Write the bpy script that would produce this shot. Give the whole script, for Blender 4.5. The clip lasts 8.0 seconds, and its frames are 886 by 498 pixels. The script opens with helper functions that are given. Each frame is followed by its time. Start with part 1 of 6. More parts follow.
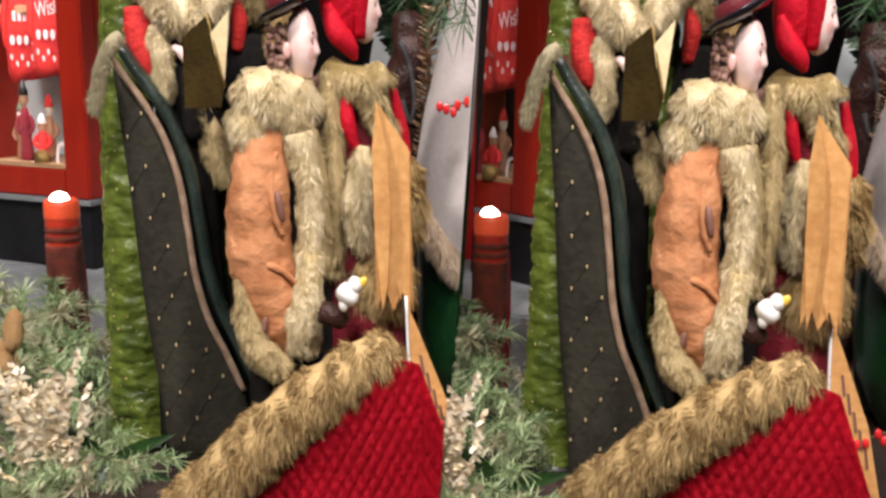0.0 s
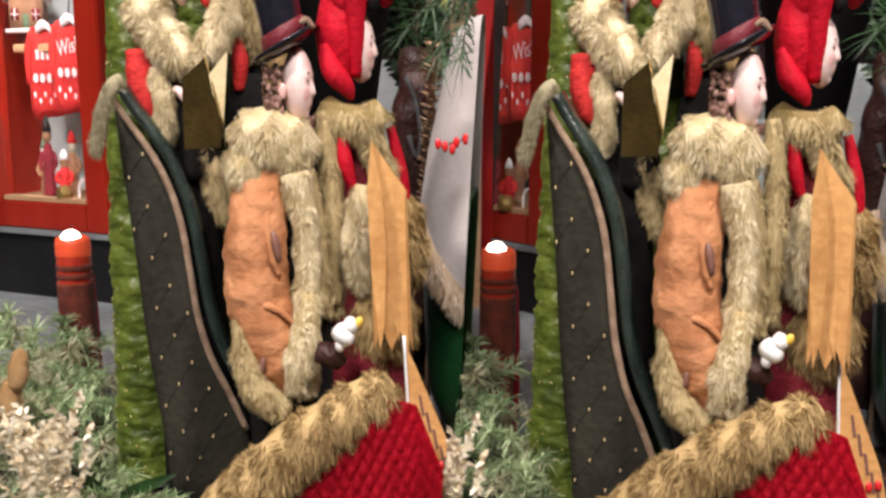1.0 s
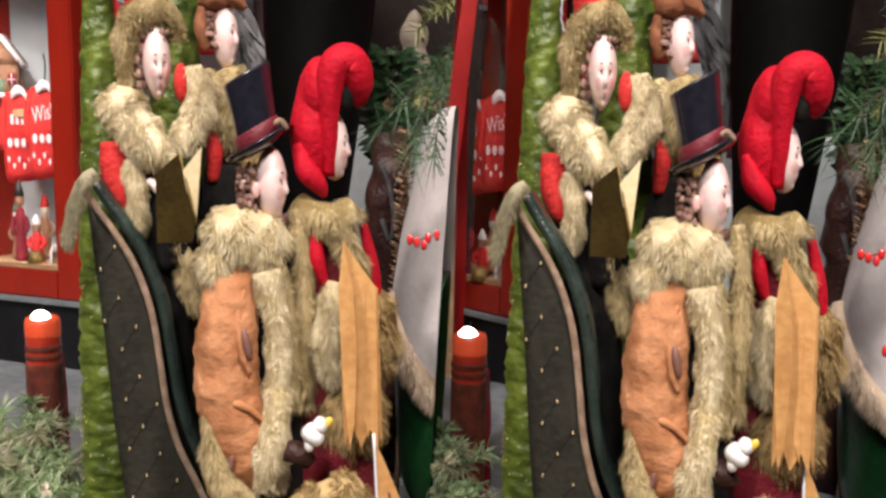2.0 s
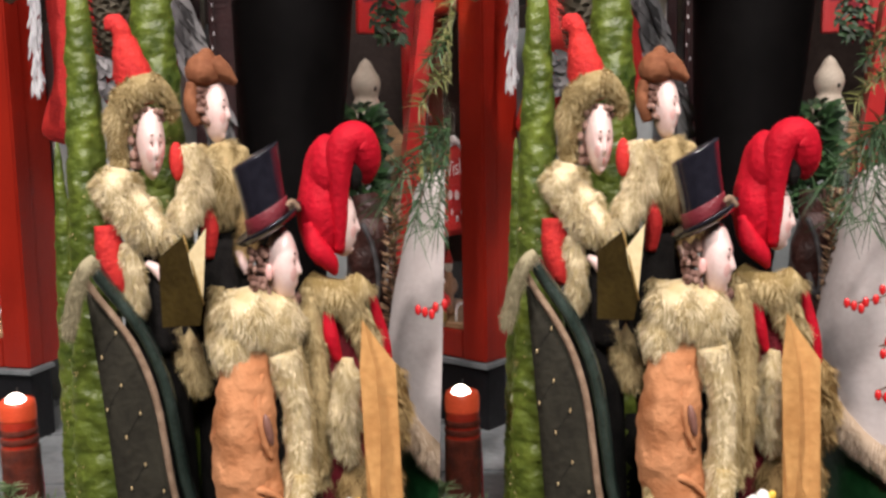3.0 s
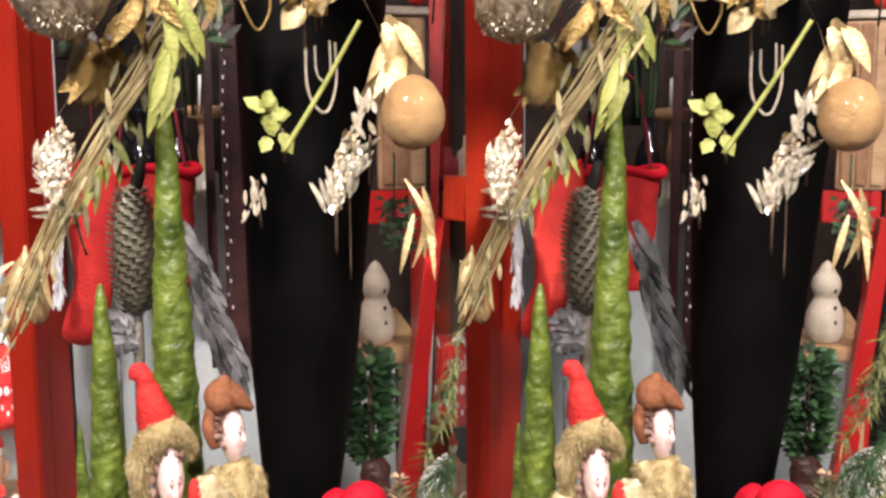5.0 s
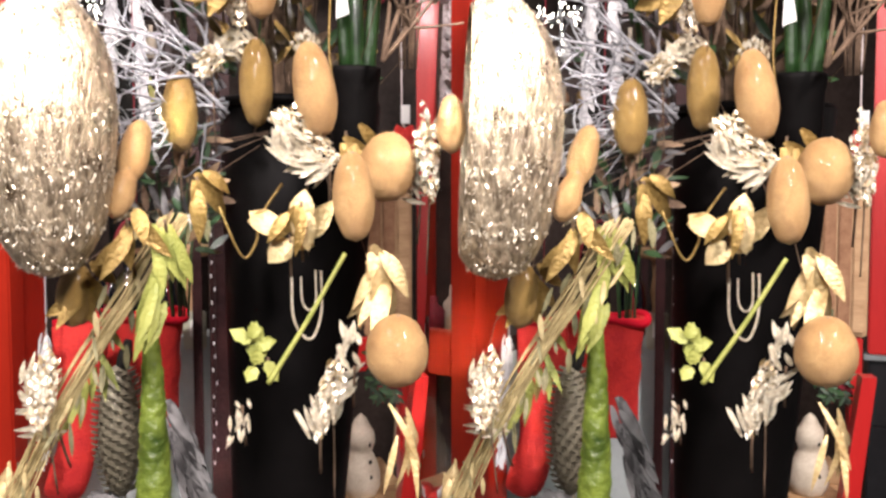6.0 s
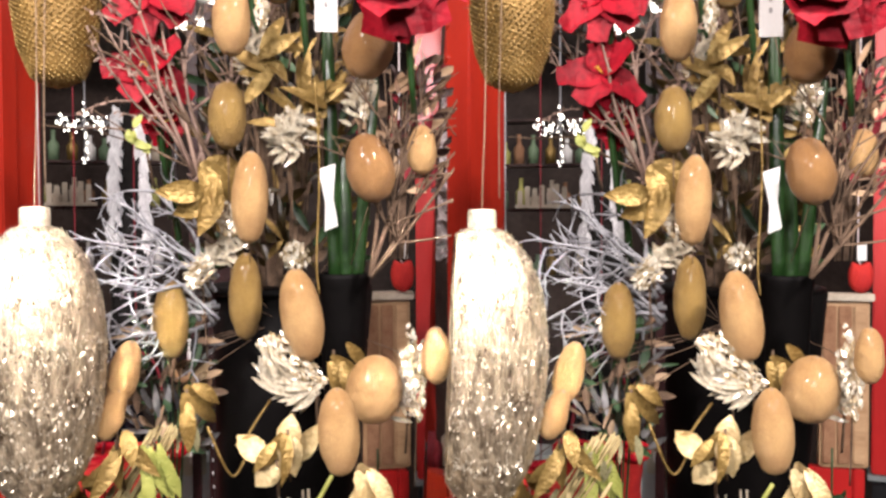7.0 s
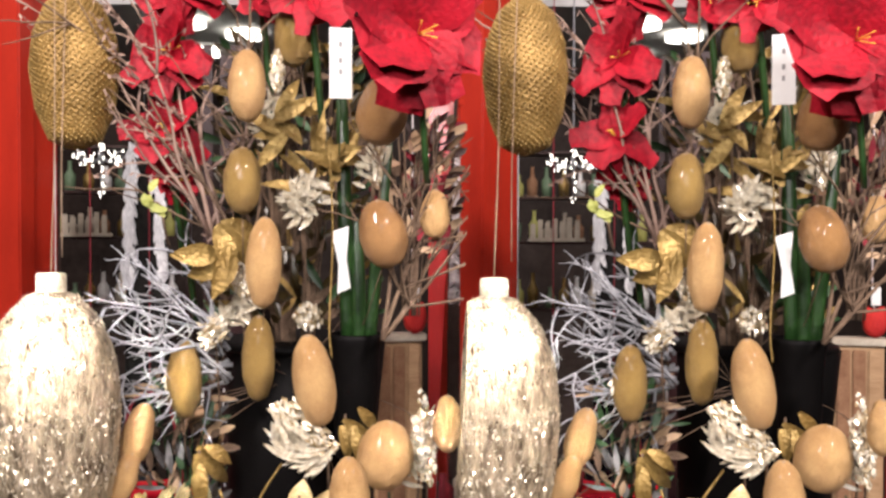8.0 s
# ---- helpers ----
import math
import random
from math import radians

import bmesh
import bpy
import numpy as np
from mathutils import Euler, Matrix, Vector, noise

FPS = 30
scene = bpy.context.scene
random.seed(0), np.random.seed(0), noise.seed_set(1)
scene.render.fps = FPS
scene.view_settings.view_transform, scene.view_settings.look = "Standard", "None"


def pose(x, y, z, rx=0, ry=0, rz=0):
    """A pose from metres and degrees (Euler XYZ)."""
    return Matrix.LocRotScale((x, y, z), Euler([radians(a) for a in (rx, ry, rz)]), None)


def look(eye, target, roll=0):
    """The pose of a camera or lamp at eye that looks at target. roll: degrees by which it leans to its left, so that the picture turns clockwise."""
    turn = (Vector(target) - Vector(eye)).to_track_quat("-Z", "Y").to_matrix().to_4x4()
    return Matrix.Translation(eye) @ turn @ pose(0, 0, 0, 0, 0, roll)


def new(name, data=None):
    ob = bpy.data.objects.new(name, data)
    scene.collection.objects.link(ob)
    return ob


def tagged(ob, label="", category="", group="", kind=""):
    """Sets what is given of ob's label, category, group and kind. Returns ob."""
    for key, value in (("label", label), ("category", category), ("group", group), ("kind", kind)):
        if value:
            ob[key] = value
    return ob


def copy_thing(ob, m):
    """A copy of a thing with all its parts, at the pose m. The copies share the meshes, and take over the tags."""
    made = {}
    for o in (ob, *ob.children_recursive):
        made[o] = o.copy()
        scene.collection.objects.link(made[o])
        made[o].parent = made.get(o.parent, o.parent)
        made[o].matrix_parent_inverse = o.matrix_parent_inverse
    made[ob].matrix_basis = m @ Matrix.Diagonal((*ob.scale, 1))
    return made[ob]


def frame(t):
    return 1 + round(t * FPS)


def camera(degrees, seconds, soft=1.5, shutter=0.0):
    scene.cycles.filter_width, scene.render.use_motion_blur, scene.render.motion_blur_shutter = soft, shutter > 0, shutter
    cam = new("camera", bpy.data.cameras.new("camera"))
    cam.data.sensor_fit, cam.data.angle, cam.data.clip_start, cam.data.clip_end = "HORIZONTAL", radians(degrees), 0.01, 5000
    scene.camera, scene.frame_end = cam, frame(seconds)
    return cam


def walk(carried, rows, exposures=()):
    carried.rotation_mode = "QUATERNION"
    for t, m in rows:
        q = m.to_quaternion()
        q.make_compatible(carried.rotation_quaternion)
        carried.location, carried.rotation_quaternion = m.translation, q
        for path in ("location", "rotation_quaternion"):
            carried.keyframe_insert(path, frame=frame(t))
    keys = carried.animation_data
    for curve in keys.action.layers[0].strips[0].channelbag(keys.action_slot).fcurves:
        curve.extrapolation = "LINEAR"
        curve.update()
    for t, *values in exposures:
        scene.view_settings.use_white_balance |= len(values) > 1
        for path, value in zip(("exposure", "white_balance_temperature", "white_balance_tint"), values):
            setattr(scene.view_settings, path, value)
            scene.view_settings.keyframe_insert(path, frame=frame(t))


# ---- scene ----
# The clip is a stereo pair: each half of it shows the same display, so the place is
# a pair of twin displays that meet in the middle, each turned a little towards the walk.
cam = camera(50, 8.0, soft=2.8)
PATH = [  # seconds, x, y, z, pitch, turn to the left, lean
    (0, 0.0251, -0.0070, 1.3463, -11.83, 3.29, 0.90),
    (0.5, 0.0355, -0.0049, 1.3361, -9.58, 2.98, -0.30),
    (1, 0.0546, 0.0033, 1.3562, -10.39, 5.60, 0.03),
    (1.2, 0.0791, -0.0008, 1.3870, -10.22, 6.81, 0.33),
    (2.3, 0.0333, 0.0058, 1.4157, -7.71, 1.65, 0.32),
    (2.5, 0.0120, 0.0024, 1.4406, -8.02, -0.23, -0.30),
    (3, -0.0306, 0.0014, 1.4483, -7.26, -2.11, -1.11),
    (3.5, -0.0705, 0.0036, 1.4546, -6.71, -3.96, -0.73),
    (4, -0.0446, 0.0023, 1.5397, -10.05, -1.69, -0.10),
    (4.5, -0.0086, 0.0034, 1.6270, -9.96, 0.88, 1.41),
    (5, -0.0264, -0.0034, 1.7328, -7.11, -1.69, -0.33),
    (5.2, -0.0332, -0.0062, 1.7576, -6.88, -2.30, -0.29),
    (6.3, -0.0149, 0.0008, 1.9228, -2.87, -2.47, 0.09),
    (6.5, -0.0109, -0.0001, 1.9521, -2.65, -2.74, 0.07),
    (7, -0.0000, 0.0010, 2.0319, -1.86, -1.68, -0.27),
    (7.5, -0.0006, 0.0009, 2.0745, -1.66, -1.46, 0.13),
    (8, 0.0007, -0.0014, 2.0759, -1.06, -0.89, 0.09),
]


def stand(x, y, z, pitch, turn, lean):
    turned = Euler((0, 0, radians(turn))).to_matrix() @ Euler((radians(90 + pitch), 0, 0)).to_matrix()
    return Matrix.Translation((x, y, z)) @ (turned @ Euler((0, 0, radians(lean))).to_matrix()).to_4x4()


walk(cam, [(t, stand(*row)) for t, *row in PATH], [(0, 0.05), (3.0, -0.1), (4.5, -0.2), (5.0, 0.3), (6.4, 0.35), (7.0, 0.1), (8.0, -0.05)])

# ---- light: a lamp-lit shop with added fill and ball spots, dim sky outside ----
world = bpy.data.worlds.new("world")
world.use_nodes = True
scene.world = world
world.node_tree.nodes["Background"].inputs[0].default_value = (0.75, 0.72, 0.8, 1)
world.node_tree.nodes["Background"].inputs[1].default_value = 0.05


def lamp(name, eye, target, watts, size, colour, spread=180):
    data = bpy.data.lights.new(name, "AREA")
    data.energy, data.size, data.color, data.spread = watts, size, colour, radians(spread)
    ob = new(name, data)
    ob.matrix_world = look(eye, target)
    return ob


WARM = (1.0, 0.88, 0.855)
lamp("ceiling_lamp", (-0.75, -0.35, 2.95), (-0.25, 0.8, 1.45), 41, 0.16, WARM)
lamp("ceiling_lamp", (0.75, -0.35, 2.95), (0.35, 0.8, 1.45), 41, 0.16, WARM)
# added front fill, hung below the ceiling to lift the lower displays
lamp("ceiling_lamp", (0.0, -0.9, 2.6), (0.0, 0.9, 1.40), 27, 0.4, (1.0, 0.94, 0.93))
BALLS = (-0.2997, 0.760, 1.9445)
# added narrow spots without a known fixture, whitening the top of each ball
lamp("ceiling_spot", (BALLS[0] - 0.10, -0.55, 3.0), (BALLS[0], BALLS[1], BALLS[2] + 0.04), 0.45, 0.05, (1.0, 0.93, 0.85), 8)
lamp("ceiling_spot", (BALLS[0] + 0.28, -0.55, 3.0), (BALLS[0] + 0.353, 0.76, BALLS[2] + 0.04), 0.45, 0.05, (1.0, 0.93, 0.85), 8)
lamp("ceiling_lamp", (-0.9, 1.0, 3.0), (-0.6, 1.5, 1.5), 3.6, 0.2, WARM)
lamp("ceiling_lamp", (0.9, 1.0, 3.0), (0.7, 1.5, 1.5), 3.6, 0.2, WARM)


# ---- materials ----
def stuff(name, low, high, rough=0.6, metal=0.0, scale=40.0, bump=0.2, fine=None, sheen=0.0, coat=0.0,
          glow=0.0, island=False, spots=0.0, glass=0.0, aniso=None, spec=0.5):
    m = bpy.data.materials.new(name)
    m.use_nodes = True
    t = m.node_tree
    b = t.nodes["Principled BSDF"]
    link = t.links.new
    co = t.nodes.new("ShaderNodeTexCoord").outputs["Object"]
    if aniso:
        mp = t.nodes.new("ShaderNodeMapping")
        mp.inputs["Scale"].default_value = aniso
        link(co, mp.inputs[0])
        co = mp.outputs[0]
    n1 = t.nodes.new("ShaderNodeTexNoise")
    n1.inputs["Scale"].default_value, n1.inputs["Detail"].default_value = scale, 5
    link(co, n1.inputs["Vector"])
    n2 = t.nodes.new("ShaderNodeTexNoise")
    n2.inputs["Scale"].default_value, n2.inputs["Detail"].default_value = fine or scale * 9, 3
    link(co, n2.inputs["Vector"])
    mix = t.nodes.new("ShaderNodeMix")
    mix.data_type = "RGBA"
    mix.inputs["A"].default_value, mix.inputs["B"].default_value = (*low, 1), (*high, 1)
    f1 = t.nodes.new("ShaderNodeMapRange")
    f1.inputs["From Min"].default_value, f1.inputs["From Max"].default_value = 0.32, 0.68
    if island:
        g = t.nodes.new("ShaderNodeNewGeometry")
        add = t.nodes.new("ShaderNodeMath")
        add.operation = "MULTIPLY_ADD"
        add.inputs[1].default_value, add.inputs[2].default_value = 0.4, 0.05
        link(g.outputs["Random Per Island"], add.inputs[0])
        add2 = t.nodes.new("ShaderNodeMath")
        add2.operation = "MULTIPLY_ADD"
        add2.inputs[1].default_value = 0.5
        link(n1.outputs["Fac"], add2.inputs[0])
        link(add.outputs[0], add2.inputs[2])
        link(add2.outputs[0], f1.inputs["Value"])
    else:
        add = t.nodes.new("ShaderNodeMath")
        add.operation = "MULTIPLY_ADD"
        add.inputs[1].default_value = 0.35
        sc = t.nodes.new("ShaderNodeMath")
        sc.operation = "MULTIPLY"
        sc.inputs[1].default_value = 0.65
        link(n1.outputs["Fac"], sc.inputs[0])
        link(n2.outputs["Fac"], add.inputs[0])
        link(sc.outputs[0], add.inputs[2])
        link(add.outputs[0], f1.inputs["Value"])
    link(f1.outputs["Result"], mix.inputs["Factor"])
    link(mix.outputs["Result"], b.inputs["Base Color"])
    b.inputs["Roughness"].default_value, b.inputs["Metallic"].default_value = rough, metal
    if sheen:
        b.inputs["Sheen Weight"].default_value, b.inputs["Sheen Roughness"].default_value = sheen, 0.4
        b.inputs["Sheen Tint"].default_value = (*high, 1)
    b.inputs["Coat Weight"].default_value = coat
    b.inputs["Specular IOR Level"].default_value = spec
    b.inputs["Coat Roughness"].default_value = 0.12
    b.inputs["Transmission Weight"].default_value = glass
    if glow:
        b.inputs["Emission Color"].default_value, b.inputs["Emission Strength"].default_value = (*high, 1), glow
    height = n2.outputs["Fac"]
    if spots:
        v = t.nodes.new("ShaderNodeTexVoronoi")
        v.inputs["Scale"].default_value = spots
        link(co, v.inputs["Vector"])
        height = v.outputs["Distance"]
    if bump:
        bp = t.nodes.new("ShaderNodeBump")
        bp.inputs["Strength"].default_value, bp.inputs["Distance"].default_value = bump, 0.004
        link(height, bp.inputs["Height"])
        link(bp.outputs[0], b.inputs["Normal"])
    return m


FUR = stuff("olive fur", (0.21, 0.15, 0.055), (0.62, 0.50, 0.27), 0.8, island=True, scale=60, bump=0, sheen=0.2, spec=0.15)
FUR_PALE = stuff("pale fur", (0.40, 0.31, 0.14), (0.84, 0.74, 0.50), 0.8, island=True, scale=60, bump=0, sheen=0.2, spec=0.15)
FUR_BROWN = stuff("brown fur", (0.13, 0.075, 0.022), (0.54, 0.39, 0.18), 0.8, island=True, scale=45, bump=0, spec=0.15)
FUR_STRAP = stuff("olive grey fur", (0.13, 0.11, 0.06), (0.36, 0.32, 0.2), 0.8, island=True, scale=40, bump=0, spec=0.15)
FUR_GREY = stuff("grey brown fur", (0.32, 0.235, 0.15), (0.6, 0.49, 0.37), 0.8, island=True, scale=30, bump=0, spec=0.15)
CAP_BROWN = stuff("brown cap suede", (0.13, 0.045, 0.02), (0.33, 0.14, 0.07), 0.75, scale=40, fine=120, bump=0.6, sheen=0.2, spec=0.15)
SUEDE = stuff("tan suede", (0.34, 0.13, 0.05), (0.64, 0.31, 0.15), 0.75, scale=30, fine=90, bump=0.8, sheen=0.3, spec=0.15)
BLUSH = stuff("rosy porcelain", (0.74, 0.40, 0.36), (0.86, 0.58, 0.53), 0.35, scale=60, bump=0.05, coat=0.3)
SKIN = stuff("painted porcelain", (0.80, 0.56, 0.51), (0.9, 0.74, 0.69), 0.35, scale=60, bump=0.05, coat=0.3)
FEATURE = stuff("dark features and fold shade", (0.16, 0.07, 0.05), (0.26, 0.13, 0.10), 0.5, scale=90, bump=0)
LIP = stuff("painted lips", (0.56, 0.22, 0.19), (0.66, 0.30, 0.26), 0.4, scale=90, bump=0)
HAIR = stuff("greying hair", (0.14, 0.06, 0.04), (0.46, 0.28, 0.22), 0.6, scale=120, bump=0.8, island=True)
RED_VELVET = stuff("red velvet", (0.34, 0.002, 0.012), (0.60, 0.006, 0.024), 0.7, scale=22, bump=0.4, sheen=0.45, spec=0.2)
RED_CLOTH = stuff("red cloth", (0.40, 0.008, 0.012), (0.66, 0.03, 0.02), 0.8, scale=30, bump=0.5)
DARK_RED = stuff("dark red cloth", (0.13, 0.004, 0.012), (0.26, 0.012, 0.025), 0.8, scale=30, bump=0.5)
BLACK_SATIN = stuff("black satin", (0.006, 0.006, 0.009), (0.02, 0.02, 0.03), 0.22, scale=20, bump=0.1, coat=0.6)
BLACK_FELT = stuff("black felt", (0.006, 0.006, 0.006), (0.022, 0.02, 0.018), 0.85, scale=60, bump=0.4, spec=0.1)
MAROON_BAND = stuff("maroon ribbon", (0.10, 0.01, 0.018), (0.22, 0.03, 0.04), 0.4, scale=60, bump=0.3)
QUILT = stuff("charcoal velvet", (0.015, 0.014, 0.010), (0.040, 0.038, 0.026), 0.85, scale=18, bump=0.3, sheen=0.18, spec=0.2)
LEATHER = stuff("dark green leather", (0.01, 0.018, 0.014), (0.04, 0.06, 0.05), 0.25, scale=30, bump=0.3, coat=0.4)
BRAID = stuff("bronze braid", (0.24, 0.15, 0.09), (0.52, 0.37, 0.25), 0.55, scale=120, bump=0.8)
GOLD_STUD = stuff("gold stud", (0.72, 0.50, 0.20), (0.95, 0.8, 0.48), 0.25, metal=0.35, bump=0, coat=0.5)
GREEN_VELVET = stuff("crushed green velvet", (0.014, 0.034, 0.004), (0.17, 0.225, 0.034), 0.42, scale=22, fine=80, bump=1.0, sheen=0.5, aniso=(1.1, 1.1, 1.2))
WAX = stuff("red candle wax", (0.34, 0.014, 0.01), (0.6, 0.07, 0.03), 0.35, scale=30, bump=0.15, coat=0.3)
WAX_DARK = stuff("carved dark wax", (0.05, 0.008, 0.006), (0.30, 0.05, 0.02), 0.5, scale=70, bump=1.0)
WAX_GLOW = stuff("glowing wax", (0.6, 0.05, 0.02), (0.8, 0.11, 0.04), 0.4, bump=0, glow=0.22)
FLAME = stuff("lit candle top", (1.0, 0.8, 0.7), (1.0, 0.86, 0.78), 0.5, bump=0, glow=9.0)
PAPER = stuff("kraft paper", (0.46, 0.21, 0.06), (0.74, 0.42, 0.15), 0.7, scale=14, bump=0.25)
PAGE = stuff("cream paper", (0.66, 0.52, 0.26), (0.85, 0.74, 0.45), 0.7, scale=30, bump=0.1)
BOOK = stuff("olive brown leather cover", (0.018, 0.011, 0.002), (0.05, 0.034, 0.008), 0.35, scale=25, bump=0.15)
PORCELAIN = stuff("white porcelain", (0.8, 0.8, 0.76), (0.9, 0.9, 0.86), 0.15, scale=30, bump=0.02, coat=0.8)
YELLOW = stuff("yellow glaze", (0.75, 0.45, 0.05), (0.85, 0.6, 0.1), 0.3, bump=0)
GREY_FELT = stuff("pale grey felt", (0.46, 0.42, 0.40), (0.58, 0.54, 0.52), 0.8, scale=18, bump=0.12)
GREEN_SATIN = stuff("dark green satin", (0.004, 0.03, 0.01), (0.02, 0.10, 0.03), 0.3, scale=14, bump=0.2, coat=0.3)
BERRY = stuff("red berry", (0.5, 0.01, 0.015), (0.7, 0.03, 0.03), 0.2, bump=0, coat=0.7)
TWIG = stuff("brown twig", (0.06, 0.035, 0.02), (0.21, 0.135, 0.085), 0.8, scale=60, bump=0.6)
NEEDLE = stuff("pine needles", (0.17, 0.27, 0.11), (0.58, 0.70, 0.40), 0.6, island=True, bump=0)
NEEDLE_PALE = stuff("frosted needles", (0.2, 0.21, 0.11), (0.66, 0.63, 0.42), 0.6, island=True, bump=0)
MOSS = stuff("olive pine needles", (0.06, 0.07, 0.02), (0.24, 0.25, 0.08), 0.6, island=True, bump=0)
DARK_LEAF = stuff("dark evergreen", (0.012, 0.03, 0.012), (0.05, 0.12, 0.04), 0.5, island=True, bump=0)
LIME_LEAF = stuff("lime leaf", (0.19, 0.22, 0.04), (0.54, 0.53, 0.16), 0.5, scale=40, bump=0.4, island=True)
STEM = stuff("green stem", (0.004, 0.014, 0.004), (0.02, 0.06, 0.012), 0.35, scale=30, bump=0.1, coat=0.3)
STRAW = stuff("straw stalk", (0.22, 0.16, 0.06), (0.54, 0.44, 0.22), 0.55, scale=60, bump=0.3)
OLIVE_DRY = stuff("dried olive leaf", (0.085, 0.078, 0.03), (0.27, 0.245, 0.13), 0.6, scale=50, bump=0.4)
PODS = stuff("dried pods", (0.17, 0.09, 0.045), (0.52, 0.36, 0.22), 0.6, island=True, bump=0)
CONE_BROWN = stuff("grey brown cone scales", (0.075, 0.066, 0.042), (0.28, 0.25, 0.18), 0.6, island=True, bump=0)
FEATHER = stuff("grey feather", (0.035, 0.033, 0.034), (0.32, 0.31, 0.31), 0.7, island=True, bump=0)
CREAM_SPRIG = stuff("bleached sprig", (0.80, 0.68, 0.46), (0.95, 0.9, 0.74), 0.5, island=True, bump=0)
PINK_TWIG = stuff("frosted pink twig", (0.11, 0.065, 0.05), (0.33, 0.22, 0.17), 0.6, island=True, bump=0)
SILVER_TWIG = stuff("silvered twig", (0.17, 0.17, 0.185), (0.46, 0.46, 0.49), 0.5, scale=80, bump=0.5)
GLITTER = stuff("champagne glitter", (0.52, 0.41, 0.24), (1.0, 0.95, 0.80), 0.3, metal=0.3, scale=260, fine=800, bump=1.0, coat=0.5)
SPARK = stuff("champagne tinsel", (0.45, 0.33, 0.17), (1.0, 0.95, 0.8), 0.22, metal=0.35, island=True, scale=60, bump=0, coat=0.6)
SPANGLE = stuff("silver spangles", (0.07, 0.042, 0.018), (0.95, 0.86, 0.68), 0.28, metal=0.5, island=True, scale=60, bump=0)
GOLD_LEAF = stuff("antique gold leaf", (0.13, 0.075, 0.015), (0.44, 0.30, 0.10), 0.38, metal=0.5, scale=30, bump=0.5)
GOLD_CLOTH = stuff("gold organza", (0.45, 0.30, 0.11), (0.78, 0.62, 0.34), 0.4, metal=0.3, scale=30, bump=0.4)
EGG_TAN = stuff("glittered tan egg", (0.36, 0.18, 0.06), (0.68, 0.43, 0.185), 0.5, scale=24, fine=900, bump=1.0, coat=0.16)
EGG_OLIVE = stuff("olive gold egg", (0.17, 0.09, 0.018), (0.40, 0.255, 0.07), 0.55, scale=28, fine=900, bump=1.0, coat=0.16)
EGG_BROWN = stuff("amber brown egg", (0.19, 0.08, 0.024), (0.47, 0.25, 0.09), 0.48, scale=24, fine=900, bump=1.0, coat=0.25)
EGG_GOLD = stuff("beaded gold", (0.16, 0.09, 0.02), (0.45, 0.28, 0.09), 0.5, metal=0.4, scale=30, spots=420, bump=0.35)
BALL = stuff("silvered mercury glass", (0.05, 0.03, 0.015), (0.75, 0.62, 0.44), 0.3, metal=0.6, scale=130, fine=420, bump=0.6, aniso=(1, 1, 0.3))
PETAL = stuff("red amaryllis petal", (0.10, 0.001, 0.006), (0.42, 0.006, 0.02), 0.6, scale=24, bump=0.3, sheen=0.2, spec=0.25)
RED_PAINT = stuff("red painted wood", (0.27, 0.012, 0.005), (0.40, 0.022, 0.008), 0.4, scale=9, fine=160, bump=0.15, coat=0.25, aniso=(3, 3, 0.5))
RED_BRIGHT = stuff("bright red painted wood", (0.42, 0.008, 0.009), (0.55, 0.018, 0.016), 0.4, scale=9, bump=0.12, coat=0.25, aniso=(3, 3, 0.5))
BLACK_PAINT = stuff("black painted plinth", (0.005, 0.005, 0.006), (0.014, 0.014, 0.016), 0.4, scale=12, bump=0.15, spec=0.3)
VASE_BLACK = stuff("black glazed metal", (0.0012, 0.001, 0.001), (0.003, 0.0025, 0.0025), 0.6, scale=8, bump=0.1, spec=0.08)
SLATE = stuff("grey slate", (0.12, 0.135, 0.14), (0.26, 0.285, 0.29), 0.6, scale=9, bump=0.4)
WALL_BLUE = stuff("pale blue plaster", (0.42, 0.48, 0.48), (0.56, 0.62, 0.62), 0.8, scale=8, bump=0.25)
DARK_WALL = stuff("dark panelling", (0.022, 0.015, 0.013), (0.06, 0.042, 0.035), 0.6, scale=6, bump=0.3, spec=0.15)
DARK_FRAME = stuff("dark burgundy wood", (0.012, 0.004, 0.005), (0.04, 0.014, 0.014), 0.4, scale=20, bump=0.2, spec=0.25)
CEIL = stuff("white ceiling", (0.55, 0.54, 0.53), (0.68, 0.67, 0.66), 0.8, scale=5, bump=0.1)
WOOD = stuff("light wood", (0.34, 0.19, 0.09), (0.58, 0.38, 0.21), 0.6, scale=12, bump=0.3, aniso=(0.5, 3, 3))
SWITCH = stuff("almond plastic", (0.44, 0.44, 0.34), (0.52, 0.52, 0.42), 0.4, bump=0.03)
WHITE = stuff("white plastic", (0.78, 0.78, 0.76), (0.86, 0.86, 0.84), 0.4, bump=0.03)
WHITE_PRINT = stuff("white print", (0.7, 0.6, 0.6), (0.8, 0.72, 0.7), 0.7, bump=0)
CREAM = stuff("cream painted figure", (0.42, 0.35, 0.26), (0.66, 0.59, 0.48), 0.6, scale=40, bump=0.3)
DARK = stuff("black buttons", (0.01, 0.01, 0.01), (0.03, 0.025, 0.02), 0.5, bump=0)
BOTTLE = stuff("black glass", (0.004, 0.004, 0.006), (0.012, 0.012, 0.016), 0.08, bump=0, coat=0.8)
LEATHER_BROWN = stuff("dark brown leather", (0.015, 0.006, 0.005), (0.06, 0.025, 0.02), 0.4, scale=30, bump=0.5, spec=0.3)
GINGER = stuff("gingerbread", (0.22, 0.10, 0.05), (0.40, 0.22, 0.12), 0.8, scale=50, bump=0.5)
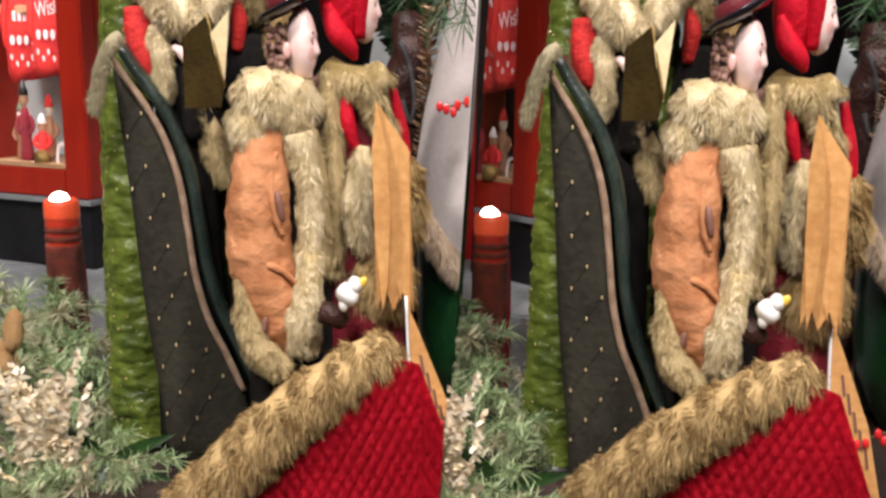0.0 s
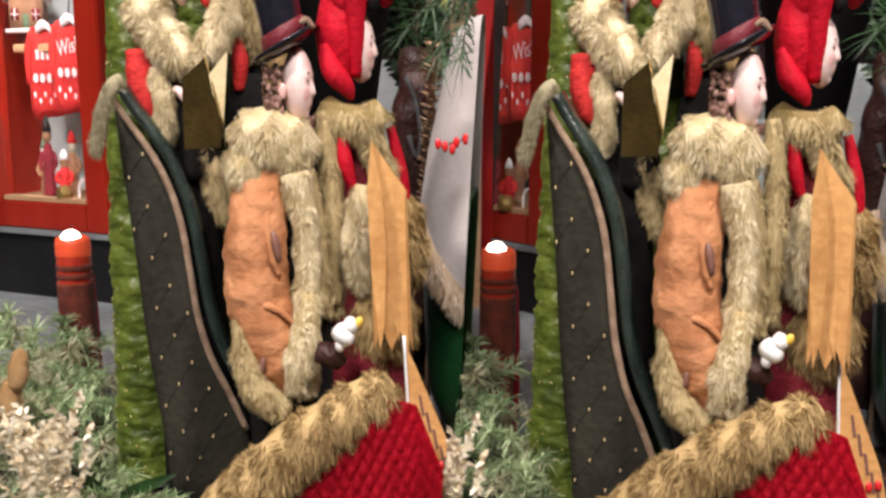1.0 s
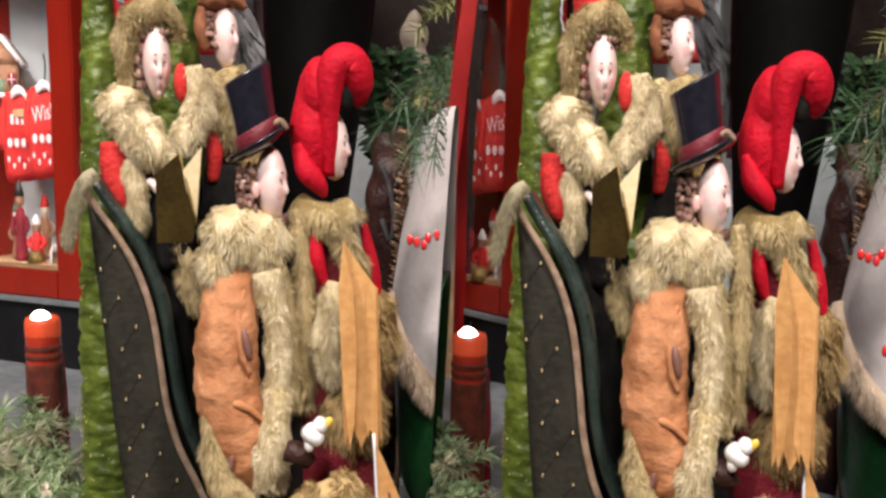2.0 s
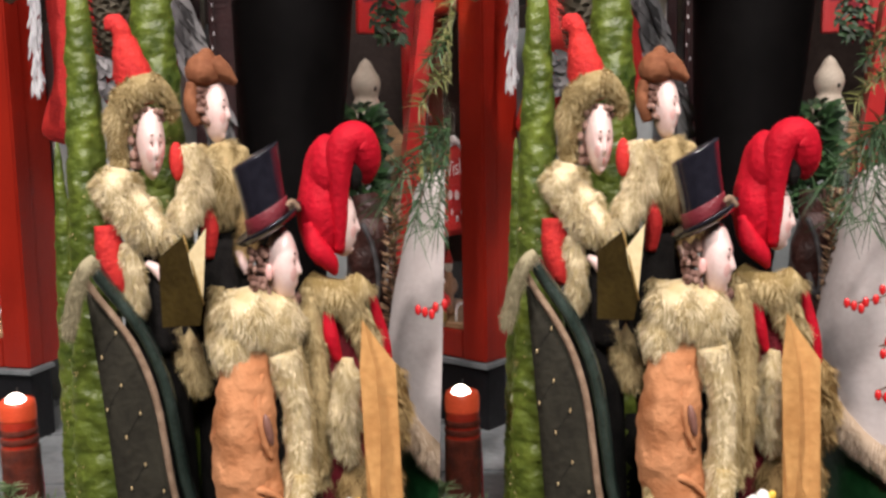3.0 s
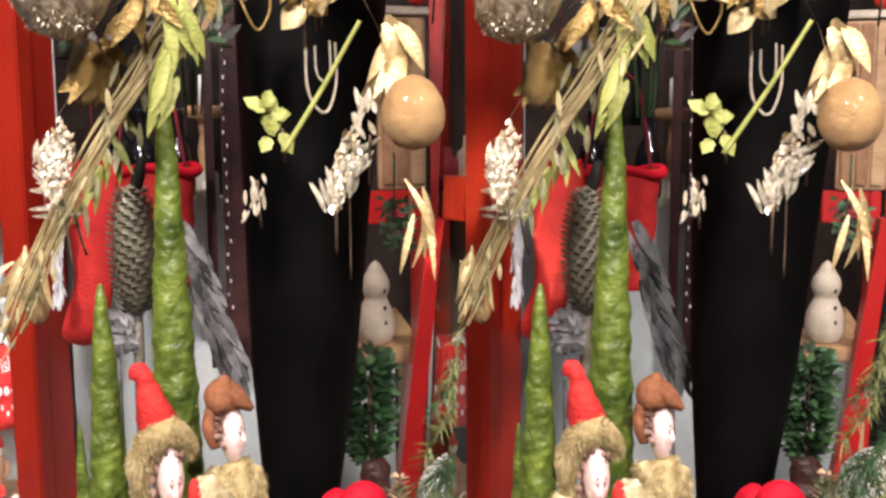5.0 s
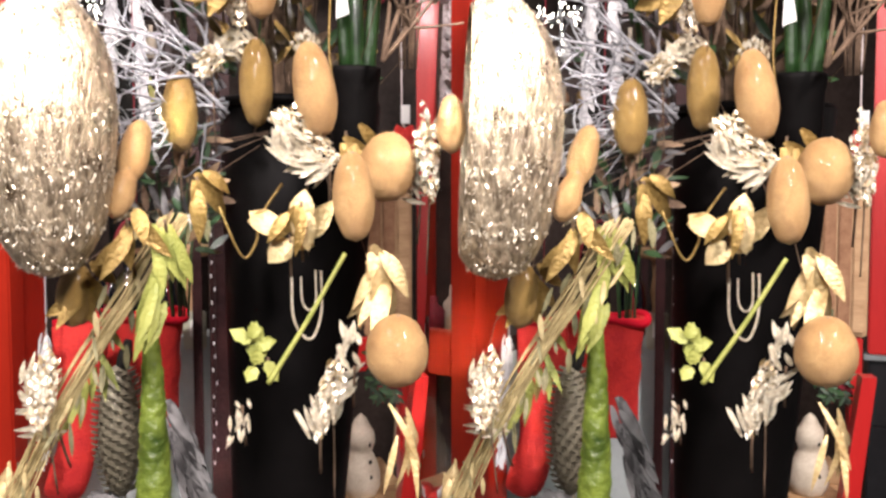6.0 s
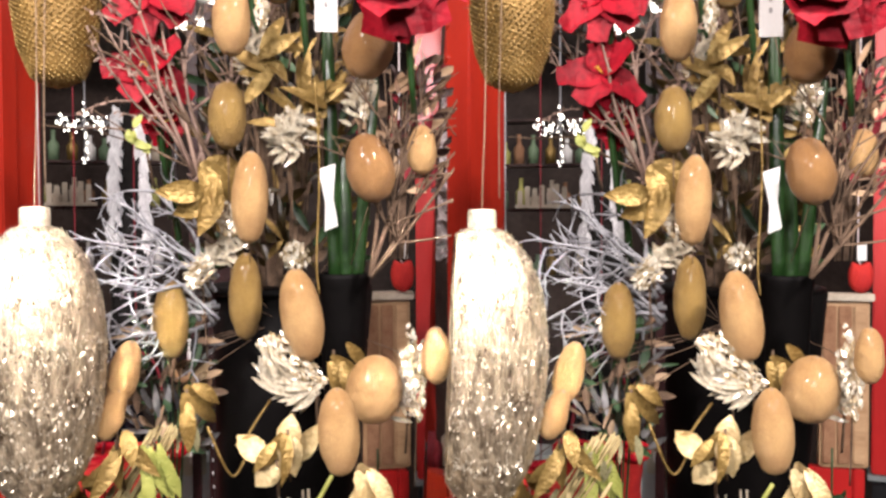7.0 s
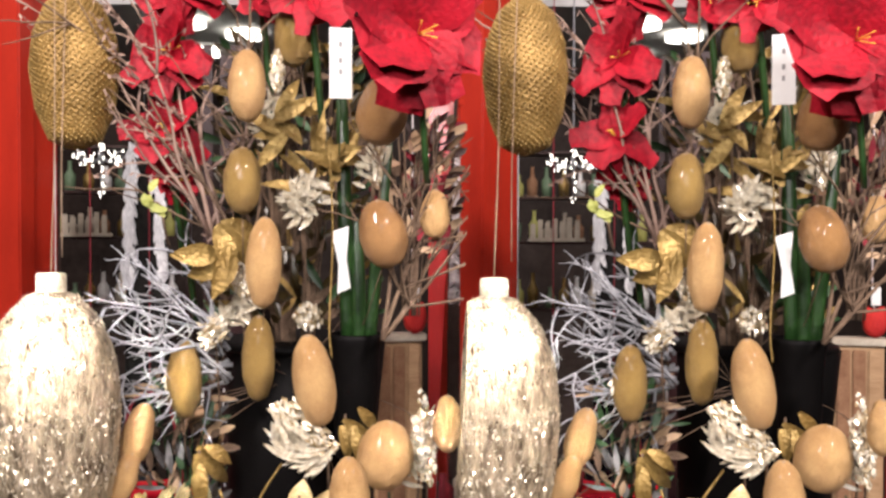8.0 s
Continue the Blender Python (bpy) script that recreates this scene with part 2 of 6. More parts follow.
ICING = stuff("white icing", (0.7, 0.62, 0.6), (0.82, 0.76, 0.74), 0.6, scale=50, bump=0.5)
FIG_GREEN = stuff("muted green paint", (0.08, 0.14, 0.08), (0.16, 0.24, 0.14), 0.6, bump=0.2)
BULB = stuff("lit crystal", (1.0, 0.93, 0.82), (1.0, 0.95, 0.85), 0.2, bump=0, glow=5.0)
LACE = stuff("white lace", (0.34, 0.28, 0.28), (0.6, 0.54, 0.53), 0.8, scale=60, spots=120, bump=1.0)
GLASS = stuff("window glass", (0.95, 0.95, 0.95), (1, 1, 1), 0.02, bump=0, glass=1.0)
WHITE_SILVER = stuff("white feather fringe", (0.5, 0.5, 0.52), (0.85, 0.85, 0.86), 0.5, island=True, bump=0)
FLOORING = stuff("dark floorboards", (0.05, 0.03, 0.02), (0.13, 0.08, 0.05), 0.5, scale=5, bump=0.2)


# ---- shapes ----
def done(bm, name, mats, k=1.0, parent=None, label="", smooth=True):
    """One mesh object out of bm, drawn on a grid of k metres."""
    if len(bm.faces) < 4000:
        bmesh.ops.recalc_face_normals(bm, faces=bm.faces[:])
    for hair in GROWN:
        bm.from_mesh(hair)
        bpy.data.meshes.remove(hair)
    GROWN.clear()
    me = bpy.data.meshes.new(name)
    bm.to_mesh(me)
    bm.free()
    me.transform(Matrix.Scale(k, 4))
    for m in mats if isinstance(mats, (list, tuple)) else [mats]:
        me.materials.append(m)
    if smooth:
        me.polygons.foreach_set("use_smooth", [True] * len(me.polygons))
    ob = new(name, me)
    ob.parent = parent
    return tagged(ob, label)


def ball(bm, c, r, mi=0, seg=14, rings=9, tilt=0.0, lump=0.0, freq=0.03):
    """An ellipsoid at c with radii r, leaning by tilt degrees in the picture plane."""
    turn = Matrix.Rotation(radians(tilt), 4, "Y")
    made = bmesh.ops.create_uvsphere(bm, u_segments=seg, v_segments=rings, radius=1,
                                     matrix=Matrix.Translation(c) @ turn @ Matrix.Diagonal((*r, 1)))["verts"]
    for v in made:
        if lump:
            d = (v.co - Vector(c)).normalized()
            v.co += d * lump * noise.noise(v.co * freq)
    for f in {f for v in made for f in v.link_faces}:
        f.material_index = mi
    return made


def spline(pts, n):
    """n points on a smooth curve through pts (of any dimension)."""
    p = [np.array(q, float) for q in pts]
    p = [2 * p[0] - p[1]] + p + [2 * p[-1] - p[-2]]
    out = []
    for i in range(n):
        s = i / (n - 1) * (len(p) - 3)
        j = min(int(s), len(p) - 4)
        u = s - j
        a, b, c, d = p[j:j + 4]
        out.append(0.5 * (2 * b + (c - a) * u + (2 * a - 5 * b + 4 * c - d) * u * u + (3 * b - a - 3 * c + d) * u ** 3))
    return out


def tube(bm, rows, mi=0, seg=10, n=None, flat=1.0, lump=0.0, freq=0.03):
    """A closed tube along rows of (x, y, z, r); flat scales its depth."""
    rows = spline(rows, n or len(rows) * 4)
    rings = []
    for i, q in enumerate(rows):
        a, b = rows[max(i - 1, 0)], rows[min(i + 1, len(rows) - 1)]
        t = Vector(b[:3] - a[:3]).normalized()
        side = t.cross(Vector((0, 1, 0)))
        side = side.normalized() if side.length > 1e-4 else Vector((1, 0, 0))
        deep = side.cross(t).normalized()
        ring = []
        for s in range(seg):
            w = 2 * math.pi * s / seg
            p = Vector(q[:3]) + (side * math.cos(w) + deep * math.sin(w) * flat) * max(q[3], 0.05)
            if lump:
                p += (p - Vector(q[:3])).normalized() * lump * noise.noise(p * freq)
            ring.append(bm.verts.new(p))
        rings.append(ring)
    fs = []
    for a, b in zip(rings, rings[1:]):
        for s in range(seg):
            fs.append(bm.faces.new((a[s], a[(s + 1) % seg], b[(s + 1) % seg], b[s])))
    fs += [bm.faces.new(rings[0][::-1]), bm.faces.new(rings[-1])]
    for f in fs:
        f.material_index = mi


def lathe(bm, profile, c=(0, 0, 0), mi=0, seg=24, sx=1.0, sy=1.0, tilt=0.0, n=None, lump=0.0, freq=0.02):
    """A turned body out of (radius, height) pairs."""
    prof = spline(profile, n) if n else profile
    m = Matrix.Translation(c) @ Matrix.Rotation(radians(tilt), 4, "Y")
    rings = []
    for r, h in prof:
        ring = []
        for s in range(seg):
            w = 2 * math.pi * s / seg
            p = m @ Vector((math.cos(w) * max(r, 0.01) * sx, math.sin(w) * max(r, 0.01) * sy, h))
            if lump:
                p += Vector((math.cos(w), math.sin(w), 0)) * lump * noise.noise(p * freq)
            ring.append(bm.verts.new(p))
        rings.append(ring)
    fs = []
    for a, b in zip(rings, rings[1:]):
        for s in range(seg):
            fs.append(bm.faces.new((a[s], a[(s + 1) % seg], b[(s + 1) % seg], b[s])))
    fs += [bm.faces.new(rings[0][::-1]), bm.faces.new(rings[-1])]
    for f in fs:
        f.material_index = mi


def box(bm, x0, x1, y0, y1, z0, z1, mi=0, bevel=0.0):
    made = bmesh.ops.create_cube(bm, size=1, matrix=Matrix.Translation(((x0 + x1) / 2, (y0 + y1) / 2, (z0 + z1) / 2))
                                 @ Matrix.Diagonal((abs(x1 - x0), abs(y1 - y0), abs(z1 - z0), 1)))["verts"]
    for f in {f for v in made for f in v.link_faces}:
        f.material_index = mi
    if bevel:
        es = list({e for v in made for e in v.link_edges})
        for f in bmesh.ops.bevel(bm, geom=es, offset=bevel, segments=2, affect="EDGES")["faces"]:
            f.material_index = mi


def plate(bm, outline, y, thick, mi=0, n=0, bulge=0.0):
    """A plate cut to an outline of (x, z), closed, with depth; bulge pads its face."""
    pts = [Vector((p[0], 0, p[1])) for p in (spline(outline + outline[:1], n)[:-1] if n else outline)]
    front = [bm.verts.new((p.x, y, p.z)) for p in pts]
    back = [bm.verts.new((p.x, y + thick, p.z)) for p in pts]
    fs = []
    if bulge:
        c = sum(pts, Vector()) / len(pts)
        mid = [bm.verts.new((c.x + (p.x - c.x) * 0.72, y - bulge, c.z + (p.z - c.z) * 0.72)) for p in pts]
        fs += [bm.faces.new((front[i], front[(i + 1) % len(pts)], mid[(i + 1) % len(pts)], mid[i])) for i in range(len(pts))]
        fs.append(bm.faces.new(mid))
    else:
        fs.append(bm.faces.new(front))
    fs.append(bm.faces.new(back[::-1]))
    fs += [bm.faces.new((front[i], back[i], back[(i + 1) % len(pts)], front[(i + 1) % len(pts)])) for i in range(len(pts))]
    for f in fs:
        f.material_index = mi


def blade(bm, p, d, length, width, mi, bend=Vector((0, 0, -0.4))):
    """One tapering strand or needle from p along d."""
    d = d.normalized()
    side = d.cross(Vector((0.2, 1, 0.1)))
    side = (side.normalized() if side.length > 1e-3 else Vector((1, 0, 0))) * width / 2
    mid = p + d * length * 0.55 + bend * length * 0.18
    tip = p + d * length + bend * length * 0.5
    a, b, c, e, t = (bm.verts.new(v) for v in (p - side, p + side, mid + side * 0.8, mid - side * 0.8, tip))
    for f in (bm.faces.new((a, b, c, e)), bm.faces.new((e, c, t))):
        f.material_index = mi


GROWN = []  # fur waiting for the mesh that it belongs to


def fur(bm, faces, count, length, width, mi, down=0.5, seed=3):
    """Soft fur strands over the given faces, combed downwards in locks."""
    tri, nor = [], []
    for f in faces:
        vs = [v.co for v in f.verts]
        for i in range(1, len(vs) - 1):
            tri.append((*vs[0], *vs[i], *vs[i + 1]))
            nor.append(tuple(f.normal))
    tri, nor = np.array(tri).reshape(-1, 3, 3), np.array(nor)
    area = np.linalg.norm(np.cross(tri[:, 1] - tri[:, 0], tri[:, 2] - tri[:, 0]), axis=1)
    rs = np.random.RandomState(seed)
    pick = rs.choice(len(tri), count, p=area / area.sum())
    u, v = rs.rand(count, 1), rs.rand(count, 1)
    flip = (u + v) > 1
    u, v = np.where(flip, 1 - u, u), np.where(flip, 1 - v, v)
    t, n = tri[pick], nor[pick]
    p = t[:, 0] + (t[:, 1] - t[:, 0]) * u + (t[:, 2] - t[:, 0]) * v
    lock = np.stack([np.sin(p[:, 2] * 0.09 + p[:, 0] * 0.13), np.sin(p[:, 0] * 0.11 + 1), np.sin(p[:, 0] * 0.12 - p[:, 2] * 0.07)], 1)
    d = n * 0.34 + np.array([0, 0, -down]) + lock * 0.30 + rs.uniform(-0.2, 0.2, (count, 3))
    d /= np.linalg.norm(d, axis=1, keepdims=True)
    side = np.cross(d, n + rs.uniform(-0.45, 0.45, (count, 3)))
    side /= np.linalg.norm(side, axis=1, keepdims=True) + 1e-9
    ln = length * rs.uniform(0.6, 1.25, (count, 1))
    mid, tip = p + d * ln * 0.55, p + d * ln + np.array([0, 0, -0.28]) * ln
    co = np.stack([p - side * width / 2, p + side * width / 2, mid + side * width * 0.4, mid - side * width * 0.4, tip], 1).reshape(-1, 3)
    quads = [(i, i + 1, i + 2, i + 3) for i in range(0, count * 5, 5)] + [(i + 3, i + 2, i + 4) for i in range(0, count * 5, 5)]
    me = bpy.data.meshes.new("strands")
    me.from_pydata(co.tolist(), [], quads)
    me.polygons.foreach_set("material_index", [mi] * len(quads))
    GROWN.append(me)


def furry(bm, make, count, length, width, mi, down=0.5, seed=3):
    """Runs make(), then grows fur on the faces that it added."""
    before = set(bm.faces)
    make()
    grown = [f for f in bm.faces if f not in before]
    bmesh.ops.recalc_face_normals(bm, faces=grown)
    bm.normal_update()
    fur(bm, grown, int(count * 3.4), length * 0.72, width * 0.34, mi, down, seed)


def leaf(bm, p, d, n, length, width, mi=0, curl=0.2, lobes=0, tip=0.02):
    """A leaf or petal: a curved blade of four strips from p along d, facing n."""
    d, side = d.normalized(), d.cross(n).normalized()
    n = side.cross(d).normalized()
    prev = None
    for i in range(6):
        s = i / 5
        w = width / 2 * (math.sin(math.pi * min(s * 0.93 + 0.07, 1)) ** 0.8 + (0.25 * (i % 2) if lobes else 0)) if i < 5 else tip * width
        c = p + d * length * s + n * (-curl * length * s * s)
        row = [bm.verts.new(c - side * w + n * w * 0.35), bm.verts.new(c), bm.verts.new(c + side * w + n * w * 0.35)]
        if prev:
            for j in (0, 1):
                bm.faces.new((prev[j], prev[j + 1], row[j + 1], row[j])).material_index = mi
        prev = row


# ---- the twins ----
TURN = 13.0
DOUBLES = set()  # names of the things of the second display


def twin(spot):
    """The place of a thing's double in the other display."""
    x, y, z = spot
    return (x + 0.5152 * y - 0.0381, y, z - 0.0048 * y)


def place(ob, spot, turn=0.0):
    """Stands a thing in the first display and its double in the second."""
    ob.matrix_basis = pose(*spot, 0, 0, TURN + turn)
    double = copy_thing(ob, pose(*twin(spot), 0, 0, -TURN + turn))
    DOUBLES.add(double.name)
    return ob, double


def thing(name, label, category, group=""):
    return tagged(new(name), label, category, group)


def part(name, bm, mats, parent, k=1.0, label="", smooth=True):
    return done(bm, name, mats, k, parent, label, smooth)


def setting(name, bm, mats, label="", smooth=False):
    return tagged(done(bm, name, mats, smooth=smooth), label, kind="structure")


# ---- setting ----
bm = bmesh.new()
box(bm, -4, 4, -3, 4, -0.1, 0)
setting("floor", bm, FLOORING, "dark wooden shop floor")
bm = bmesh.new()
box(bm, -4, 4, -3, 4, 3.3, 3.4)
setting("ceiling", bm, CEIL, "white shop ceiling")
for name, x0, x1, y0, y1 in (("wall_south", -4, 4, -3.1, -3), ("wall_north", -4, 4, 3.4, 3.5), ("wall_west", -4.1, -4, -3, 3.5), ("wall_east", 4, 4.1, -3, 3.5)):
    bm = bmesh.new()
    box(bm, x0, x1, y0, y1, 0, 3.3)
    setting(name, bm, DARK_WALL, "dark panelled shop wall")
bm = bmesh.new()
box(bm, -1.8, 1.8, 0.5, 1.15, 0, 0.985)
setting("display_platform", bm, DARK_WALL, "dark display platform under the garland")
bm = bmesh.new()
box(bm, -2.2, 2.2, 1.152, 2.6, 0, 0.985)
setting("slate_step", bm, BLACK_PAINT, "raised step under grey slate slabs")
bm = bmesh.new()
rng = random.Random(5)
step = setting("slate_paving", bm, SLATE, "grey slate slabs with thin joints")
bm = bmesh.new()
box(bm, -0.147, 0.147, -0.097, 0.097, 0, 0.036, bevel=0.003)
slab = done(bm, "slab", SLATE, smooth=False)
slab.parent, slab.location = step, (-1.5, 1.04, 0.986)
for i in range(12):
    for j in range(5):
        if i + j:
            s = slab.copy()
            scene.collection.objects.link(s)
            s.location = (-1.65 + i * 0.3 + (j % 2) * 0.15, 1.04 + j * 0.2, 0.986 + rng.uniform(0, 0.002))

# half-height pale wall and dark room beyond, one for each display
bm = bmesh.new()
box(bm, -0.62, 0.02, 0, 0.08, -0.7, 0.0)
box(bm, 0.0202, 0.285, 0, 0.08, -0.7, -254 * 0.000954)
wall = setting("wall_panel", bm, WALL_BLUE, "pale blue plastered half-height wall")
place(wall, (-0.3430, 1.600, 1.6231))
bm = bmesh.new()
box(bm, -0.018, 0.018, -0.02, 0.02, -0.28, 0.75)
box(bm, -0.045, -0.03, -0.012, 0.012, -0.28, 0.75)
post = setting("door_post", bm, DARK_FRAME, "dark burgundy door post")
place(post, (-0.3213, 1.560, 1.6258))


def small_lights(x, z0, z1, n):
    bm = bmesh.new()
    tube(bm, [(x, 0, z0, 0.6), (x + 3, 0, (z0 + z1) / 2, 0.6), (x, 0, z1, 0.6)], 1, 5)
    r = random.Random(8)
    for i in range(n):
        ball(bm, (x + r.uniform(-4, 4), -2, z0 + (z1 - z0) * i / n), (1.6, 1.6, 4), 0, 6, 5)
    return bm


k = 0.000847
bm = bmesh.new()
box(bm, -10 * k, 10 * k, 0, 0.03, -456 * k, 275 * k, bevel=0.002)
box(bm, -92 * k, -10.2 * k, 0.004, 0.026, 215 * k, 275 * k, bevel=0.002)
frame_red = setting("door_frame", bm, RED_BRIGHT, "red painted post and rail behind the shelf")
place(frame_red, (-0.0195, 1.460, 1.4084))

bm = bmesh.new()
plate(bm, [(-0.004, 0.30), (0.015, 0.30), (-0.027, -0.11), (-0.048, -0.29), (-0.076, -0.29), (-0.056, -0.11)], 0, 0.03)
ob = tagged(done(bm, "red_post", RED_BRIGHT, smooth=False), "slanting red painted post beside the shelf", "post")
place(ob, (-0.0020, 1.285, 1.3140))

k = 0.000912
ob = tagged(done(small_lights(0, -220, 400, 26), "light_string", [WHITE_SILVER, DARK], k), "string of small silver drops on a dark post", "string lights")
place(ob, (-0.3273, 1.530, 1.6279))


# ---- red display cabinet with its contents ----
def cabinet(k, mirror=1, wide=1.0):
    top = thing("display_cabinet", "red painted wooden display cabinet with glass panes", "cabinet")
    m = mirror

    def across(x):
        return x if x >= 0 else x * wide if x >= -141 else -141 * wide + x + 141

    def bar(name, x0, x1, z0, z1, y0=0, y1=40, mat=RED_PAINT, bevel=3):
        b = bmesh.new()
        box(b, m * across(x0), m * across(x1), y0, y1, z0, z1, bevel=bevel)
        return part(name, b, mat, top, k, smooth=False)

    bar("stile", 0, 54, -52, 1600)
    bar("stile", -194, -141, -52, 1600)
    bar("rail", -141, 0, -52, 0, 2, 38)
    bar("bead", -141, 0, 0, 9, 8, 30, WOOD, 1)
    bar("rail", -141, 0, 565, 645, 2, 38)
    bar("rail", -141, 0, 1340, 1600, 2, 38)
    bar("moulding", -150, 10, 1440, 1452, -6, 20)
    bar("moulding", -150, 10, 1385, 1395, -5, 20)
    bar("plinth_cap", -200, 60, -62, -53, -8, 60, SLATE, 1)
    bar("plinth", -192, 52, -187, -62, 6, 60, BLACK_PAINT, 2)
    bar("backboard", -190, -45, -52, 1600, 250, 262, DARK_WALL, 0)
    bar("side_board", 40, 52, -52, 1600, 40, 100, RED_PAINT, 0)
    bar("side_board", -192, -180, -52, 1600, 40, 250, RED_PAINT, 0)
    bar("bottom_board", -180, 40, -52, 0, 40, 250, WOOD, 0)
    bar("top_board", -180, 40, 600, 630, 40, 250, DARK_WALL, 0)
    bar("shelf", -141, -45, 282, 298, 60, 240, WOOD, 2)
    if m < 0:
        bar("leg", 4, 50, -634, -188, 8, 50, BLACK_PAINT, 2)
        bar("leg", -190, -145, -634, -188, 8, 50, BLACK_PAINT, 2)
    for z0, z1 in ((0, 565), (645, 1340)):
        g = bar("pane", -141, 0, z0, z1, 18, 21, GLASS, 0)
        g.visible_shadow = False
    return top


k = 0.000786
CORNER = (-0.6000, 1.323, 1.1678)
place(cabinet(k, 1, 1.5), CORNER, -30)


def jumper(k, lettered):
    top = thing("jumper_ornament", "small red knitted jumper ornament with white writing", "ornament", "jumper ornaments in the cabinet")
    b = bmesh.new()
    plate(b, [(-24, 0), (24, 2), (27, -60), (30, -150), (0, -164), (-28, -160), (-30, -80)], 0, 22, n=28, bulge=8)
    part("body", b, RED_CLOTH, top, k)
    b = bmesh.new()
    plate(b, [(-12, 2), (0, 14), (13, 3), (17, -16), (8, -4), (-2, -6), (-10, -12)], -10, 8, n=20)
    part("collar", b, WHITE_PRINT, top, k)
    for s in (-1, 1):
        b = bmesh.new()
        tube(b, [(s * 22, 8, -8, 8), (s * 31, 6, -50, 8), (s * 32, 8, -105, 6)], 0, 8)
        part("sleeve", b, RED_CLOTH, top, k)
    for i in range(4):
        b = bmesh.new()
        ball(b, (-17 + i * 12, -9.5, -92), (4.6, 1.2, 9), 0, 8, 6)
        part("dot", b, WHITE_PRINT, top, k)
    for i in range(5):
        b = bmesh.new()
        ball(b, (-20 + i * 9, -9.5, -122 - (i % 2) * 12), (2.6, 1.2, 6), 0, 6, 5)
        part("dot", b, WHITE_PRINT, top, k)
    b = bmesh.new()
    tube(b, [(0, 4, 8, 1.5), (3, 4, 40, 1.5), (0, 4, 60, 1.5)], 0, 5)
    part("hanger", b, DARK, top, k)
    if not lettered:
        for i in range(3):
            b = bmesh.new()
            box(b, -14 + i * 9, -9 + i * 9, -10, -8, -58, -40 + i * 3)
            part("bar", b, WHITE_PRINT, top, k, "white bar of writing", smooth=False)
        return top
    cu = bpy.data.curves.new("writing", "FONT")
    cu.body, cu.size, cu.extrude, cu.align_x = "Wish", 24 * k, 0.0004, "CENTER"
    w = new("writing", bpy.data.meshes.new_from_object(bpy.data.objects.new("w", cu)))
    w.data.materials.append(WHITE_PRINT)
    w.data.transform(Matrix.Translation((1 * k, -9.5 * k, -58 * k)) @ Matrix.Rotation(radians(90), 4, "X") @ Matrix.Diagonal((0.8, 1.7, 1, 1)) @ Matrix.Rotation(radians(8), 4, "Z"))
    w.parent = top
    tagged(w, "white script writing")
    return top


place(jumper(0.000809, True), (-0.6300, 1.370, 1.4335))
place(jumper(0.000821, False), (-0.6900, 1.410, 1.4263))


def toy_house(k):
    top = thing("gingerbread_house", "small gingerbread house with white icing on the cabinet shelf", "ornament")
    b = bmesh.new()
    box(b, -30, 30, 0, 40, 0, 60, bevel=2)
    part("wall", b, GINGER, top, k)
    for s in (-1, 1):
        b = bmesh.new()
        plate(b, [(s * 38, 55), (s * 38, 64), (0, 118), (0, 108)], -5, 50)
        part("roof", b, ICING, top, k)
    b = bmesh.new()
    plate(b, [(-30, 60), (30, 60), (0, 108)], 1, 38)
    part("gable", b, GINGER, top, k)
    b = bmesh.new()
    box(b, -6, 6, -2, 4, 0, 34, bevel=1)
    part("door", b, FIG_GREEN, top, k)
    for x in (-19, 19):
        b = bmesh.new()
        box(b, x - 7, x + 7, -2, 4, 22, 44, bevel=1)
        w = part("window", b, DARK_RED, top, k)
        b = bmesh.new()
        box(b, x - 1, x + 1, -3, 0, 22, 44)
        box(b, x - 7, x + 7, -3, 0, 32, 34)
        part("bar", b, ICING, w, k)
    b = bmesh.new()
    tube(b, [(-36, -6, 2, 4), (0, -8, 3, 5), (36, -6, 2, 4)], 0, 6)
    part("snow", b, ICING, top, k)
    return top


place(toy_house(0.000809), (-0.7218, 1.420, 1.4196))


def figurine(k, tall, mats, seed):
    b = bmesh.new()
    r = random.Random(seed)
    lathe(b, [(11, 0), (12, 10), (9, tall * 0.3), (10, tall * 0.5), (7, tall * 0.62), (4, tall * 0.66)], (0, 0, 0), 0, 12, n=12)
    ball(b, (0, 0, tall * 0.75), (8, 8, 13), 1)
    lathe(b, [(9, 0), (7, tall * 0.08), (2, tall * 0.2)], (0, 0, tall * 0.8), 2, 10)
    for s in (-1, 1):
        tube(b, [(s * 9, 0, tall * 0.55, 4), (s * 14, -3, tall * 0.42, 4), (s * 8, -8, tall * 0.32, 3)], 0, 6)
    return tagged(done(b, "figurine", mats, k), "small painted wooden figurine on the cabinet floor", "figurine", "figurines in the cabinet")


for x, y, d, tall, mats in ((75, 385, 1.40, 150, (DARK_RED, GINGER, DARK)), (122, 378, 1.37, 90, (RED_CLOTH, GINGER, ICING)),
                            (100, 380, 1.44, 120, (GINGER, CREAM, RED_CLOTH)), (165, 372, 1.40, 100, (RED_CLOTH, CREAM, RED_CLOTH)), (58, 390, 1.42, 110, (GINGER, ICING, FIG_GREEN))):
    ob = figurine(0.000821, tall, mats, x)
    spot = CORNER[0] + (x - 185) * 0.00082 * d / 1.38, d, CORNER[2] + 0.004
    place(ob, spot)
b = bmesh.new()
ball(b, (0, 0, 14), (15, 15, 15), 0, lump=3, freq=0.1)
place(tagged(done(b, "gold_nut", GOLD_LEAF, 0.000809), "round golden nut on the cabinet floor", "ornament"), (CORNER[0] - 0.047, 1.355, CORNER[2] + 0.002))
b = bmesh.new()
